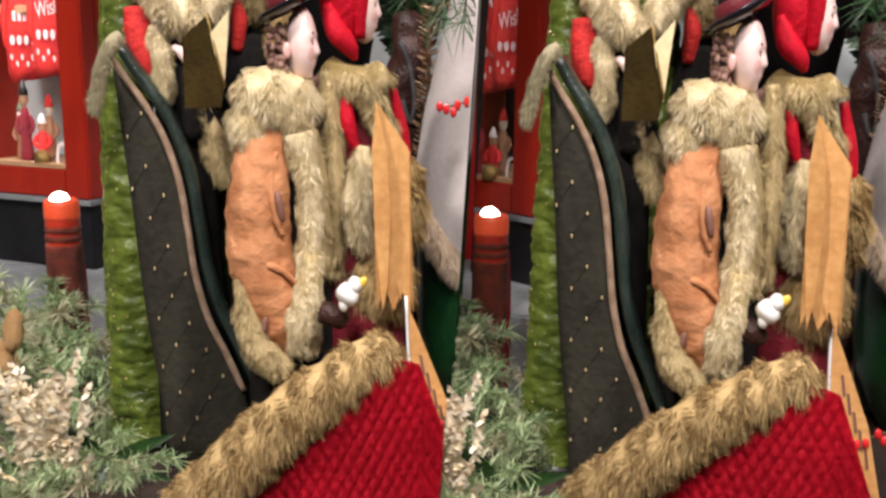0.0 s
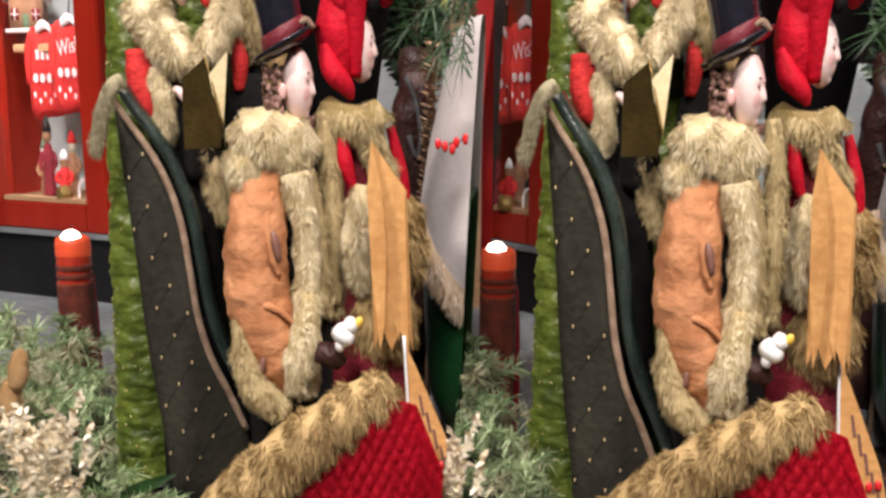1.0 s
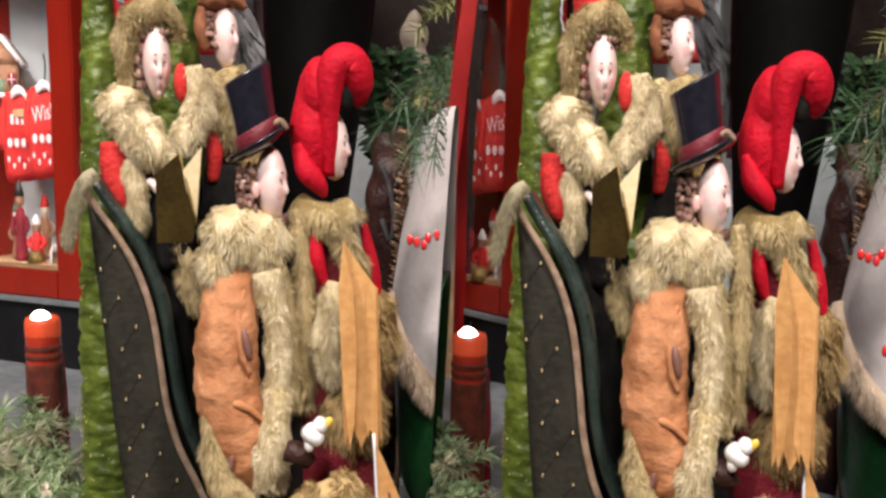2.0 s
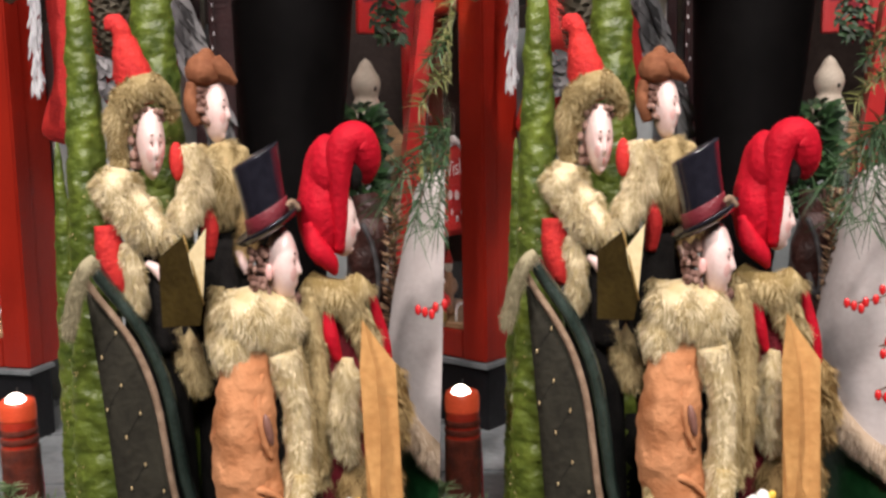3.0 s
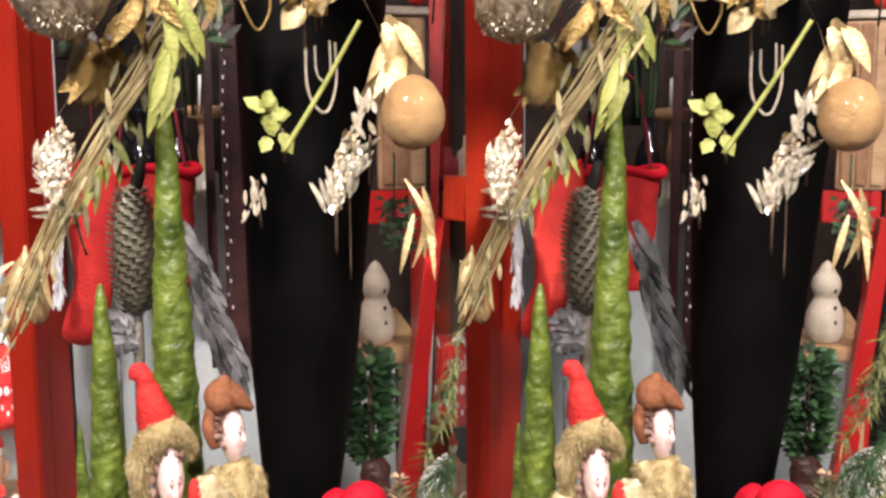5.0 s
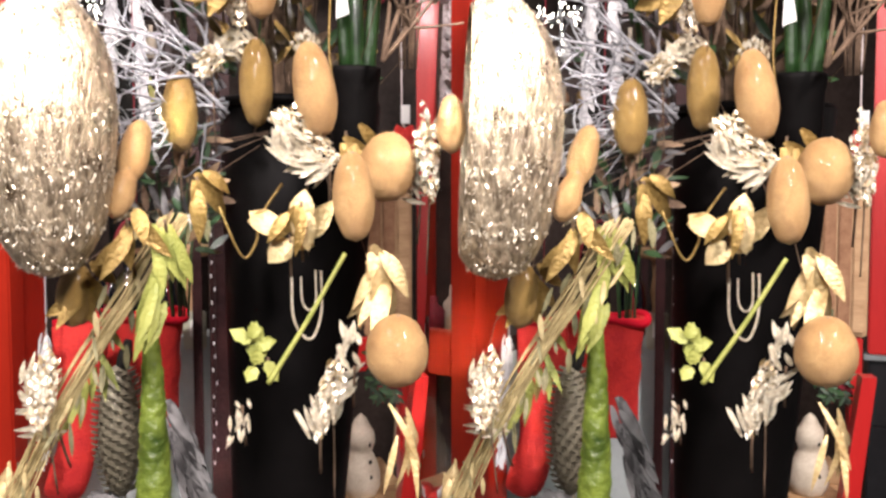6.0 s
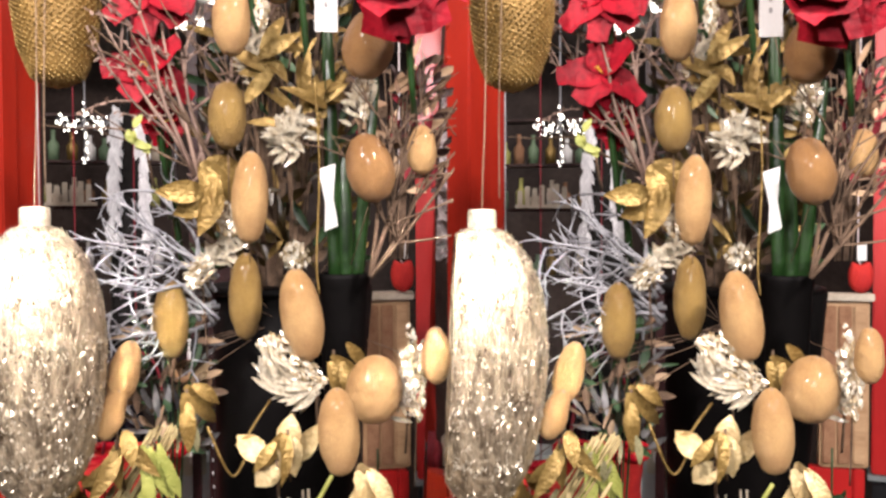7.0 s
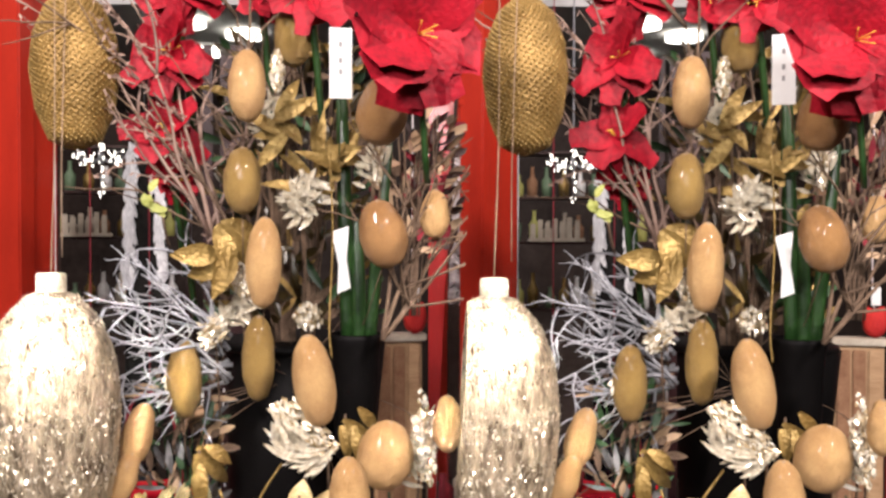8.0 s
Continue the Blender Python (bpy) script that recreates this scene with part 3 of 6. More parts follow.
tube(b, [(-9, 0, 0, 2.5), (-8, 0, 28, 2.5), (0, 0, 40, 2.5), (8, 0, 28, 2.5), (9, 0, 0, 2.5)], 0, 6)
place(tagged(done(b, "white_hoop", ICING, 0.000809), "white icing hoop on the cabinet floor", "ornament"), (CORNER[0] - 0.018, 1.36, CORNER[2] + 0.002))
b = bmesh.new()
r = random.Random(4)
for i in range(420):
    leaf(b, Vector((r.uniform(-60, 60), r.uniform(0, 40), r.uniform(0, 320))), Vector((r.uniform(-1, 1), -0.4, r.uniform(-1, 1))), Vector((0, -1, 0)), 26, 12)
ob = tagged(done(b, "lace_curtain", LACE, 0.000810, smooth=False), "white lace curtain bunched behind the upper pane", "curtain", kind="stuff")
place(ob, (-0.6480, 1.380, 1.9769))
for x, w, h, m in ((-0.075, 22, 60, DARK_RED), (-0.045, 18, 80, CREAM), (-0.02, 14, 50, DARK_RED)):
    b = bmesh.new()
    lathe(b, [(w, 0), (w, h * 0.6), (w * 0.4, h * 0.75), (w * 0.35, h)], (0, 0, 0), 0, 14)
    place(tagged(done(b, "jar", m, 0.000835), "small jar behind the upper pane", "jar", "jars in the cabinet"), (CORNER[0] + x, 1.43, CORNER[2] + 0.498))

# mirrored cabinet at the other end of each display
k = 0.000963
ob = cabinet(k, -1)
tagged(ob, "bright red painted cabinet with glass panes")
for o in ob.children:
    if o.name.split(".")[0] in ("stile", "rail", "moulding"):
        o.data.materials[0] = RED_BRIGHT
place(ob, (0.0532, 1.620, 1.6333), -13)


# wooden box with a pale top inside the bright cabinet, and a tagged red ornament over it
def wooden_box(k):
    top = thing("wooden_box", "brown wooden box with a pale top board", "box")
    b = bmesh.new()
    box(b, -42, 42, 2, 26, -302, 0, bevel=3)
    part("body", b, WOOD, top, k, smooth=False)
    b = bmesh.new()
    box(b, -48, 48, -8, 30, 0.5, 14, bevel=2)
    part("lid", b, CREAM, top, k, "cream painted top board", smooth=False)
    for x in (-38, -12, 14):
        b = bmesh.new()
        box(b, x, x + 22, -4, 1.5, -294, -8, bevel=2)
        part("slat", b, GINGER if x < 0 else WOOD, top, k, smooth=False)
    return top


def tag_ornament(k):
    top = thing("red_heart", "small red felt ornament with a white tag on a string", "ornament")
    b = bmesh.new()
    plate(b, [(-14, 0), (-20, -20), (-16, -46), (0, -56), (16, -46), (20, -20), (14, 0), (0, -6)], 0, 12, n=24, bulge=5)
    part("body", b, RED_CLOTH, top, k)
    b = bmesh.new()
    box(b, -8, 8, -3, -1, 2, 34, bevel=0.5)
    part("tag", b, WHITE, top, k, "white tag", smooth=False)
    b = bmesh.new()
    tube(b, [(0, 2, -4, 1.2), (-6, 2, 60, 1.2), (-3, 2, 600, 1.2), (0, 2, 1300, 1.2)], 0, 5, n=8)
    part("string", b, WHITE_PRINT, top, k)
    return top


place(wooden_box(0.00087), (-0.0435, 1.462, 1.9061))
place(tag_ornament(0.00087), (-0.0187, 1.452, 1.9681))


# ---- candle ----
def candle(k):
    top = thing("pillar_candle", "lit red pillar candle with carved dark band", "candle")
    b = bmesh.new()
    lathe(b, [(31, -420), (31, -8), (29, -1), (25, 2), (22, -6), (0.1, -9)], seg=28)
    part("body", b, WAX, top, k)
    b = bmesh.new()
    lathe(b, [(32.5, -190), (33.5, -186), (33, -90), (33.5, -86), (32.5, -82)], seg=28)
    part("carved_band", b, WAX_DARK, top, k)
    for z in (-60, -76, -205):
        b = bmesh.new()
        lathe(b, [(31, z), (33.2, z + 3), (33.2, z + 9), (31, z + 12)], seg=28)
        part("ring", b, WAX_DARK, top, k)
    b = bmesh.new()
    lathe(b, [(31, -34), (31.6, -30), (31.6, -8), (29.5, 0.5), (25, 3)], seg=28)
    part("glowing_rim", b, WAX_GLOW, top, k, "wax glowing round the flame")
    b = bmesh.new()
    ball(b, (0, -12, -3), (19, 17, 20), 0)
    part("flame_pool", b, FLAME, top, k, "glowing white candle top")
    b = bmesh.new()
    tube(b, [(0, 0, 10, 1.5), (1, 0, 24, 1.2)], 0, 5, n=3)
    part("wick", b, DARK, top, k)
    return top


place(candle(0.000548), (-0.4165, 0.920, 1.1919))
b = bmesh.new()
plate(b, [(-28, -60), (-6, 0), (10, 30), (14, -20), (16, -90), (12, -400), (-20, -400), (-20, -100)], 0, 30, n=24, bulge=10)
ob = tagged(done(b, "gift_bag", RED_VELVET, 0.000589), "red shiny gift bag behind the candle", "gift bag")
place(ob, (-0.4128, 0.930, 1.1349))


# ---- green velvet cone trees ----
def cone_tree(k, high, wide, seed, power=0.62):
    top = thing("velvet_cone_tree", "tall crushed green velvet cone tree with gold sequins", "ornament", "green velvet cone trees")
    b = bmesh.new()
    n = 300
    rings = []
    for i in range(n + 1):
        s = i / n
        r0 = wide * (1 - s) ** power + 2
        ring = []
        for a in range(28):
            w = 2 * math.pi * a / 28
            p = Vector((math.cos(w) * r0, math.sin(w) * r0, high * s))
            fold = math.sin(p.z * 0.17 + 4.6 * math.sin(w + seed) + 4 * noise.noise(p * 0.012 + Vector((seed, 0, 0))))
            p += Vector((math.cos(w), math.sin(w), 0)) * (fold * 0.013 * r0 + 0.12 * r0 * noise.noise(p * 0.03) - 0.10 * r0 * max(0.0, 1 - 5 * abs(noise.noise(Vector((p.x * 0.035 + seed, p.y * 0.035, p.z * 0.05))))) + 0.16 * r0 * abs(noise.noise(Vector((p.x * 0.05, p.y * 0.05, p.z * 0.022 + seed)))))
            ring.append(b.verts.new(p))
        rings.append(ring)
    for p, q in zip(rings, rings[1:]):
        for a in range(28):
            b.faces.new((p[a], p[(a + 1) % 28], q[(a + 1) % 28], q[a]))
    b.faces.new(rings[0][::-1])
    b.faces.new(rings[-1])
    part("velvet_cone", b, GREEN_VELVET, top, k)
    r = random.Random(seed)
    seq = bmesh.new()
    for _ in range(110):
        s = r.choice((0.06, 0.11, 0.2, 0.27, 0.42, 0.6)) + r.gauss(0, 0.035)
        s = min(max(s, 0.01), 0.85)
        w = r.uniform(math.pi, 2 * math.pi)
        r0 = wide * (1 - s) ** power * 1.03 + 2
        ball(seq, (math.cos(w) * r0, math.sin(w) * r0, high * s), (1.3, 1.2, 2.2), 0, 6, 4)
    tagged(part("sequin_scatter", seq, GOLD_STUD, top, k, "scattered gold sequins"), kind="stuff")
    b = bmesh.new()
    lathe(b, [(wide * 0.8, -8), (wide * 1.02, -2), (wide * 1.02, 6)], seg=24)
    part("base", b, SILVER_TWIG, top, k)
    return top


k = 0.000468
place(cone_tree(k, 1314, 62, 1.0, 0.55), (-0.2955, 0.805, 0.990))
place(cone_tree(k, 1700, 74, 2.0), (-0.2494, 0.86, 0.990))
place(cone_tree(k, 965, 36, 3.0, 0.6), (-0.3640, 0.93, 0.990))


# ---- sleigh ----
def sleigh(k):
    top = thing("sleigh", "black quilted velvet sleigh with gold studs and braid", "sleigh")
    edge = [(0, 0), (20, -35), (50, -80), (78, -130), (100, -190), (113, -250), (123, -330), (133, -410), (153, -490), (183, -560), (215, -640)]
    b = bmesh.new()
    plate(b, edge + [(225, -840), (90, -840), (60, -650), (38, -470), (23, -270), (10, -120)], 0, 10, n=70, bulge=4)
    part("quilted_panel", b, QUILT, top, k)
    b = bmesh.new()
    tube(b, [(x, -4, z, 6.5) for x, z in edge], 0, 8, n=60)
    part("braid", b, BRAID, top, k, "bronze braided trim")
    b = bmesh.new()
    tube(b, [(x + 16 + i * 0.7, 24, z + 14, 13) for i, (x, z) in enumerate(edge)], 0, 10, n=60, flat=2.4)
    part("leather_rim", b, LEATHER, top, k, "dark green leather rim")
    b = bmesh.new()
    box(b, 60, 520, 240, 250, -880, -330, bevel=2)
    part("back_panel", b, BLACK_FELT, top, k)
    b = bmesh.new()
    box(b, 40, 540, 5, 250, -900, -870, bevel=2)
    part("floor_panel", b, BLACK_FELT, top, k)
    s = bmesh.new()
    ball(s, (0, 0, 0), (1.6, 2.0, 4.2), 0, 8, 6)
    stud = part("stud", s, GOLD_STUD, top, k, "gold stud")
    first = True
    for r in range(8):
        line = []
        for c in range(6):
            x, z = 22 + c * 26 + r * 3.5, -95 - r * 96 + c * 32 + (5 - c) * -10
            inner = np.interp(-z, [-q[1] for q in edge], [q[0] for q in edge]) - 12
            if z > -70 or x > inner or x < 14 + max(0, -z - 120) * 0.085:
                continue
            line.append((x, -4.6, z, 0.5))
            o = stud if first else stud.copy()
            if not first:
                scene.collection.objects.link(o)
            first = False
            o.location = (x * k, -6 * k, z * k)
        if len(line) > 1:
            b = bmesh.new()
            tube(b, line, 0, 5, n=10)
            part("seam", b, BLACK_FELT, top, k, "dark quilting seam")
    return top


SL = (-0.2842, 0.744, 1.3385)
place(sleigh(0.000445), SL)
b = bmesh.new()
furry(b, lambda: tube(b, [(14, 4, 14, 10), (0, -6, 2, 12), (-16, -4, -30, 13), (-30, 0, -80, 13), (-38, 4, -122, 11)], 0, 10, flat=0.5), 700, 13, 2.5, 0, 0.6)
place(tagged(done(b, "fur_strap", FUR_STRAP, 0.000441), "grey beige fur strap over the sleigh's corner", "strap"), (-0.2765, 0.730, 1.3475))


def cushion(k):
    top = thing("sleigh_apron", "red quilted sleigh apron with thick brown fur edge", "cushion")
    b = bmesh.new()
    nx, nz = 120, 110
    grid = []
    for i in range(nx + 1):
        row = []
        for j in range(nz + 1):
            u, v = i / nx, j / nz
            x = -190 + u * 420
            edge_z = np.interp(x, [-190, -120, 100, 150, 230], [-250, -182, 52, 30, -190])
            z = edge_z + 20 - v * 420
            y = 10 - 45 * math.sin(math.pi * u) + v * -30
            bump = 8 * math.sqrt(abs(math.sin((x * 1.9 + z) * 0.07) * math.sin((x * 1.9 - z) * 0.07)))
            row.append(b.verts.new((x, y - bump, z)))
        grid.append(row)
    for i in range(nx):
        for j in range(nz):
            b.faces.new((grid[i][j], grid[i + 1][j], grid[i + 1][j + 1], grid[i][j + 1]))
    bmesh.ops.solidify(b, geom=b.faces[:], thickness=6)
    part("quilted_cloth", b, RED_VELVET, top, k)
    b = bmesh.new()
    furry(b, lambda: tube(b, [(-300, 20, -250, 50), (-220, 0, -160, 52), (-120, -10, -65, 52), (-20, -14, 15, 48), (70, -4, 70, 38), (98, 10, 82, 26)], 0, 16, n=30, lump=8), 6000, 30, 5, 0, 0.45)
    part("fur_edge", b, FUR_BROWN, top, k, "thick brown and cream fur edge")
    return top


place(cushion(0.000397), (-0.0894, 0.660, 1.0969))


def head(b, c, size, yaw, nod, skin, eye, lip, brow, rosy):
    """A doll's head with brow, nose, cheeks, lips and chin, turned by yaw from facing the viewer."""
    turn = Matrix.Rotation(radians(yaw), 3, "Z") @ Matrix.Rotation(radians(nod), 3, "X")
    nu, nv = 56, 44

    def lump(s, h, s0, h0, ws, wh):
        return math.exp(-((s - s0) / ws) ** 2 - ((h - h0) / wh) ** 2)

    rings, spots = [], []
    for j in range(1, nv):
        v = math.pi * j / nv
        ring, spot = [], []
        for i in range(nu):
            u = 2 * math.pi * i / nu
            sx, f, h = math.sin(v) * math.sin(u), math.sin(v) * math.cos(u), math.cos(v)
            a, g = abs(sx), 0.0
            if f > 0:
                ridge = max(0.0, 1 - abs(h + 0.20) / 0.42) if h > -0.20 else max(0.0, 1 - abs(h + 0.20) / 0.12)
                g = (0.26 * ridge * math.exp(-(sx / 0.11) ** 2) - 0.10 * lump(a, h, 0.30, 0.08, 0.15, 0.11) + 0.05 * lump(a, h, 0.30, 0.27, 0.24, 0.09)
                     + 0.05 * lump(a, h, 0.40, -0.20, 0.20, 0.20) + 0.075 * lump(sx, h, 0, -0.47, 0.17, 0.05) + 0.085 * lump(sx, h, 0, -0.57, 0.15, 0.05)
                     - 0.05 * lump(sx, h, 0, -0.52, 0.2, 0.02) - 0.06 * lump(sx, h, 0, -0.66, 0.2, 0.06) + 0.11 * lump(sx, h, 0, -0.82, 0.2, 0.12))
            wide = 0.80 * (1 - 0.26 * max(0.0, -h) ** 1.3)
            p = turn @ Vector((sx * wide * (1 + g * 0.2), -(f * 0.92 + g), h * 1.2))
            ring.append(b.verts.new((c[0] + p.x * size * 0.56, c[1] + p.y * size * 0.85, c[2] + p.z * size)))
            spot.append((sx, f, h))
        rings.append(ring)
        spots.append(spot)

    def inside(a, h, a0, h0, ra, rh):
        return ((a - a0) / ra) ** 2 + ((h - h0) / rh) ** 2 < 1

    for j in range(nv - 2):
        for i in range(nu):
            n = (i + 1) % nu
            fc = b.faces.new((rings[j][i], rings[j][n], rings[j + 1][n], rings[j + 1][i]))
            x, f, h = (sum(q[e] for q in (spots[j][i], spots[j][n], spots[j + 1][n], spots[j + 1][i])) / 4 for e in range(3))
            a = abs(x)
            fc.material_index = skin
            if f > 0:
                if inside(a, h, 0.31, 0.07, 0.075, 0.055) or inside(a, h, 0.31, 0.12, 0.15, 0.028):
                    fc.material_index = eye
                elif inside(a, h, 0.32, 0.29, 0.17, 0.030):
                    fc.material_index = brow
                elif inside(x, h, 0, -0.52, 0.17 - a * 0.2, 0.085):
                    fc.material_index = lip
                elif inside(a, h, 0.48, -0.22, 0.19, 0.17):
                    fc.material_index = rosy
    b.faces.new(rings[0][::-1]).material_index = skin
    b.faces.new(rings[-1]).material_index = skin


# ---- dolls ----
def man(k, low):
    b = bmesh.new()
    q = lambda x, y, d=0: (x - 430, d, 470 - y)
    row = lambda *pts: [(*q(x, y, d), r) for x, y, d, r in pts]
    lathe(b, [(80, low), (86, low + 200), (72, -300), (60, -120), (40, -40)], (10, 45, 0), 1, 20, n=20)
    tube(b, row((395, 520, -16, 40), (388, 600, -34, 54), (380, 690, -40, 56), (390, 780, -42, 58), (420, 870, -40, 50), (450, 920, -30, 30)), 0, 22, n=56, lump=9, freq=0.036)
    tube(b, row((414, 552, -62, 5), (404, 600, -80, 7), (410, 660, -88, 7), (424, 700, -84, 4)), 0, 8, n=20)
    tube(b, row((360, 770, -72, 4), (392, 750, -90, 8), (424, 764, -90, 7), (446, 790, -78, 4)), 0, 8, n=20)
    # dark balls on the sleeve stand in for shade in its folds
    ball(b, q(419, 645, -90), (8, 9, 30), 5, 10, 8, tilt=-10)
    ball(b, q(388, 860, -88), (7, 8, 20), 5, 10, 8, tilt=10)
    furry(b, lambda: (ball(b, q(405, 462, -10), (66, 62, 58), 2, 18, 12, lump=8), ball(b, q(372, 512, -15), (42, 48, 50), 2, 14, 10),
                      ball(b, q(448, 470, -20), (46, 42, 50), 2, 14, 10)), 3600, 24, 4.5, 2, 0.55)
    furry(b, lambda: tube(b, row((452, 520, -56, 26), (470, 600, -58, 22), (472, 690, -56, 22), (466, 780, -62, 24), (456, 850, -66, 30), (465, 920, -60, 24)), 2, 12, n=30), 1700, 16, 4, 2, 0.6)
    furry(b, lambda: tube(b, row((474, 735, -80, 14), (468, 790, -90, 24), (456, 850, -92, 27), (446, 905, -80, 18)), 2, 12, n=20), 1100, 16, 4, 2, 0.6, 7)
    furry(b, lambda: tube(b, row((352, 775, -66, 12), (356, 840, -80, 19), (376, 905, -84, 25), (420, 945, -74, 24)), 3, 12, n=20), 1100, 18, 4, 3, 0.6, 8)
    furry(b, lambda: tube(b, row((505, 415, 0, 13), (518, 520, -8, 16), (520, 640, -8, 16), (518, 760, -4, 13)), 3, 10, n=24), 900, 18, 3.5, 3, 0.6)
    furry(b, lambda: tube(b, row((470, 520, -20, 20), (490, 640, -22, 20), (495, 780, -20, 18)), 3, 10, n=24), 800, 20, 3.5, 3, 0.6)
    head(b, q(462, 368, -8), 56, 62, 0, 4, 5, 6, 7, 11)
    ball(b, q(436, 378, -34), (7, 6, 15), 11, 10, 8)
    r = random.Random(2)
    for _ in range(90):
        ball(b, q(r.uniform(404, 436), r.uniform(335, 418), r.uniform(-38, -8)), (r.uniform(4, 6),) * 2 + (r.uniform(5, 8),), 7, 8, 6)
    for _ in range(18):
        ball(b, q(r.uniform(474, 490), r.uniform(424, 442), r.uniform(-26, -5)), (3.5, 4, 8), 7, 7, 5)
    before = set(b.verts)
    lathe(b, [(0.1, 0), (70, 3), (100, 8), (113, 16), (116, 21), (112, 23), (98, 16), (76, 13), (72, 18), (71, 40), (73, 90), (80, 138), (81, 143), (78, 146), (0.1, 146)], (0, 0, 0), 8, 40, sy=0.9, tilt=-17)
    lathe(b, [(72, 20), (74.5, 22), (74.8, 46), (73, 48)], (0, 0, 0), 9, 40, sy=0.9, tilt=-17)
    at = q(444, 312, -6)
    for v in b.verts:
        if v not in before:
            v.co = Vector((v.co.x * 0.53 + at[0], v.co.y * 0.62 + at[1], v.co.z + at[2]))
    tube(b, row((470, 262, -48, 4), (480, 255, -44, 6), (492, 270, -40, 5)), 10, 7, n=8)
    return tagged(done(b, "top_hat_doll", [SUEDE, BLACK_FELT, FUR_PALE, FUR, SKIN, FEATURE, LIP, HAIR, BLACK_SATIN, MAROON_BAND, BRAID, BLUSH], k),
                  "carol singer doll in black top hat and fur-collared suede coat", "doll", "carol singer dolls in the sleigh")


def lady(k, low):
    b = bmesh.new()
    q = lambda x, y, d=0: (x - 570, d, 300 - y)
    row = lambda *pts: [(*q(x, y, d), r) for x, y, d, r in pts]
    lathe(b, [(85, low), (84, low + 200), (64, -400), (46, -220), (30, -120)], (2, 40, 0), 1, 20, n=20, lump=8)
    ball(b, q(538, 262), (42, 52, 110), 0, 22, 16, tilt=4, lump=8, freq=0.02)
    tube(b, row((506, 296, -34, 8), (520, 340, -36, 19), (542, 368, -34, 16), (553, 390, -30, 5)), 0, 12, n=18)
    tube(b, row((562, 352, -26, 9), (562, 300, -40, 13), (561, 240, -50, 17), (563, 190, -52, 25), (574, 162, -50, 30), (592, 154, -46, 31), (605, 170, -40, 31), (611, 196, -32, 27), (613, 222, -24, 15), (612, 232, -18, 4)), 0, 14, n=50)
    ball(b, q(546, 205, -14), (34, 46, 60), 0, 16, 10)
    # black ball stands in for the shaded hollow under the hood's flap
    ball(b, q(590, 212, -36), (15, 20, 32), 8, 12, 8)
    head(b, q(570, 302, -10), 50, 66, 0, 4, 5, 6, 5, 9)
    furry(b, lambda: (tube(b, row((505, 400, -6, 20), (535, 425, -20, 30), (575, 430, -26, 30), (605, 405, -20, 20)), 2, 12, n=22),
                      tube(b, row((508, 420, 0, 15), (512, 540, -6, 17), (516, 660, -8, 17), (520, 780, -6, 15)), 2, 10, n=26),
                      tube(b, row((580, 440, -20, 26), (600, 500, -22, 22), (625, 560, -18, 18)), 2, 10, n=14)), 2400, 24, 4, 2, 0.65)
    furry(b, lambda: tube(b, row((566, 540, -36, 12), (560, 600, -46, 24), (558, 660, -46, 25), (568, 722, -38, 14)), 3, 12, n=18), 1300, 22, 4, 3, 0.5)
    furry(b, lambda: (ball(b, q(650, 650, 10), (38, 45, 90), 7, 14, 10), ball(b, q(600, 800, 5), (70, 60, 80), 7, 14, 10)), 2200, 24, 4, 7, 0.5)
    tube(b, row((536, 455, -34, 10), (540, 500, -40, 13), (552, 545, -36, 8)), 0, 8, n=12)
    tube(b, row((622, 440, 0, 8), (640, 520, -4, 12), (650, 590, 0, 8)), 0, 8, n=12)
    return tagged(done(b, "red_hood_doll", [RED_VELVET, DARK_RED, FUR, FUR_PALE, SKIN, FEATURE, LIP, FUR_BROWN, BLACK_FELT, BLUSH], k),
                  "carol singer doll in red velvet hood and fur-trimmed dress", "doll", "carol singer dolls in the sleigh")


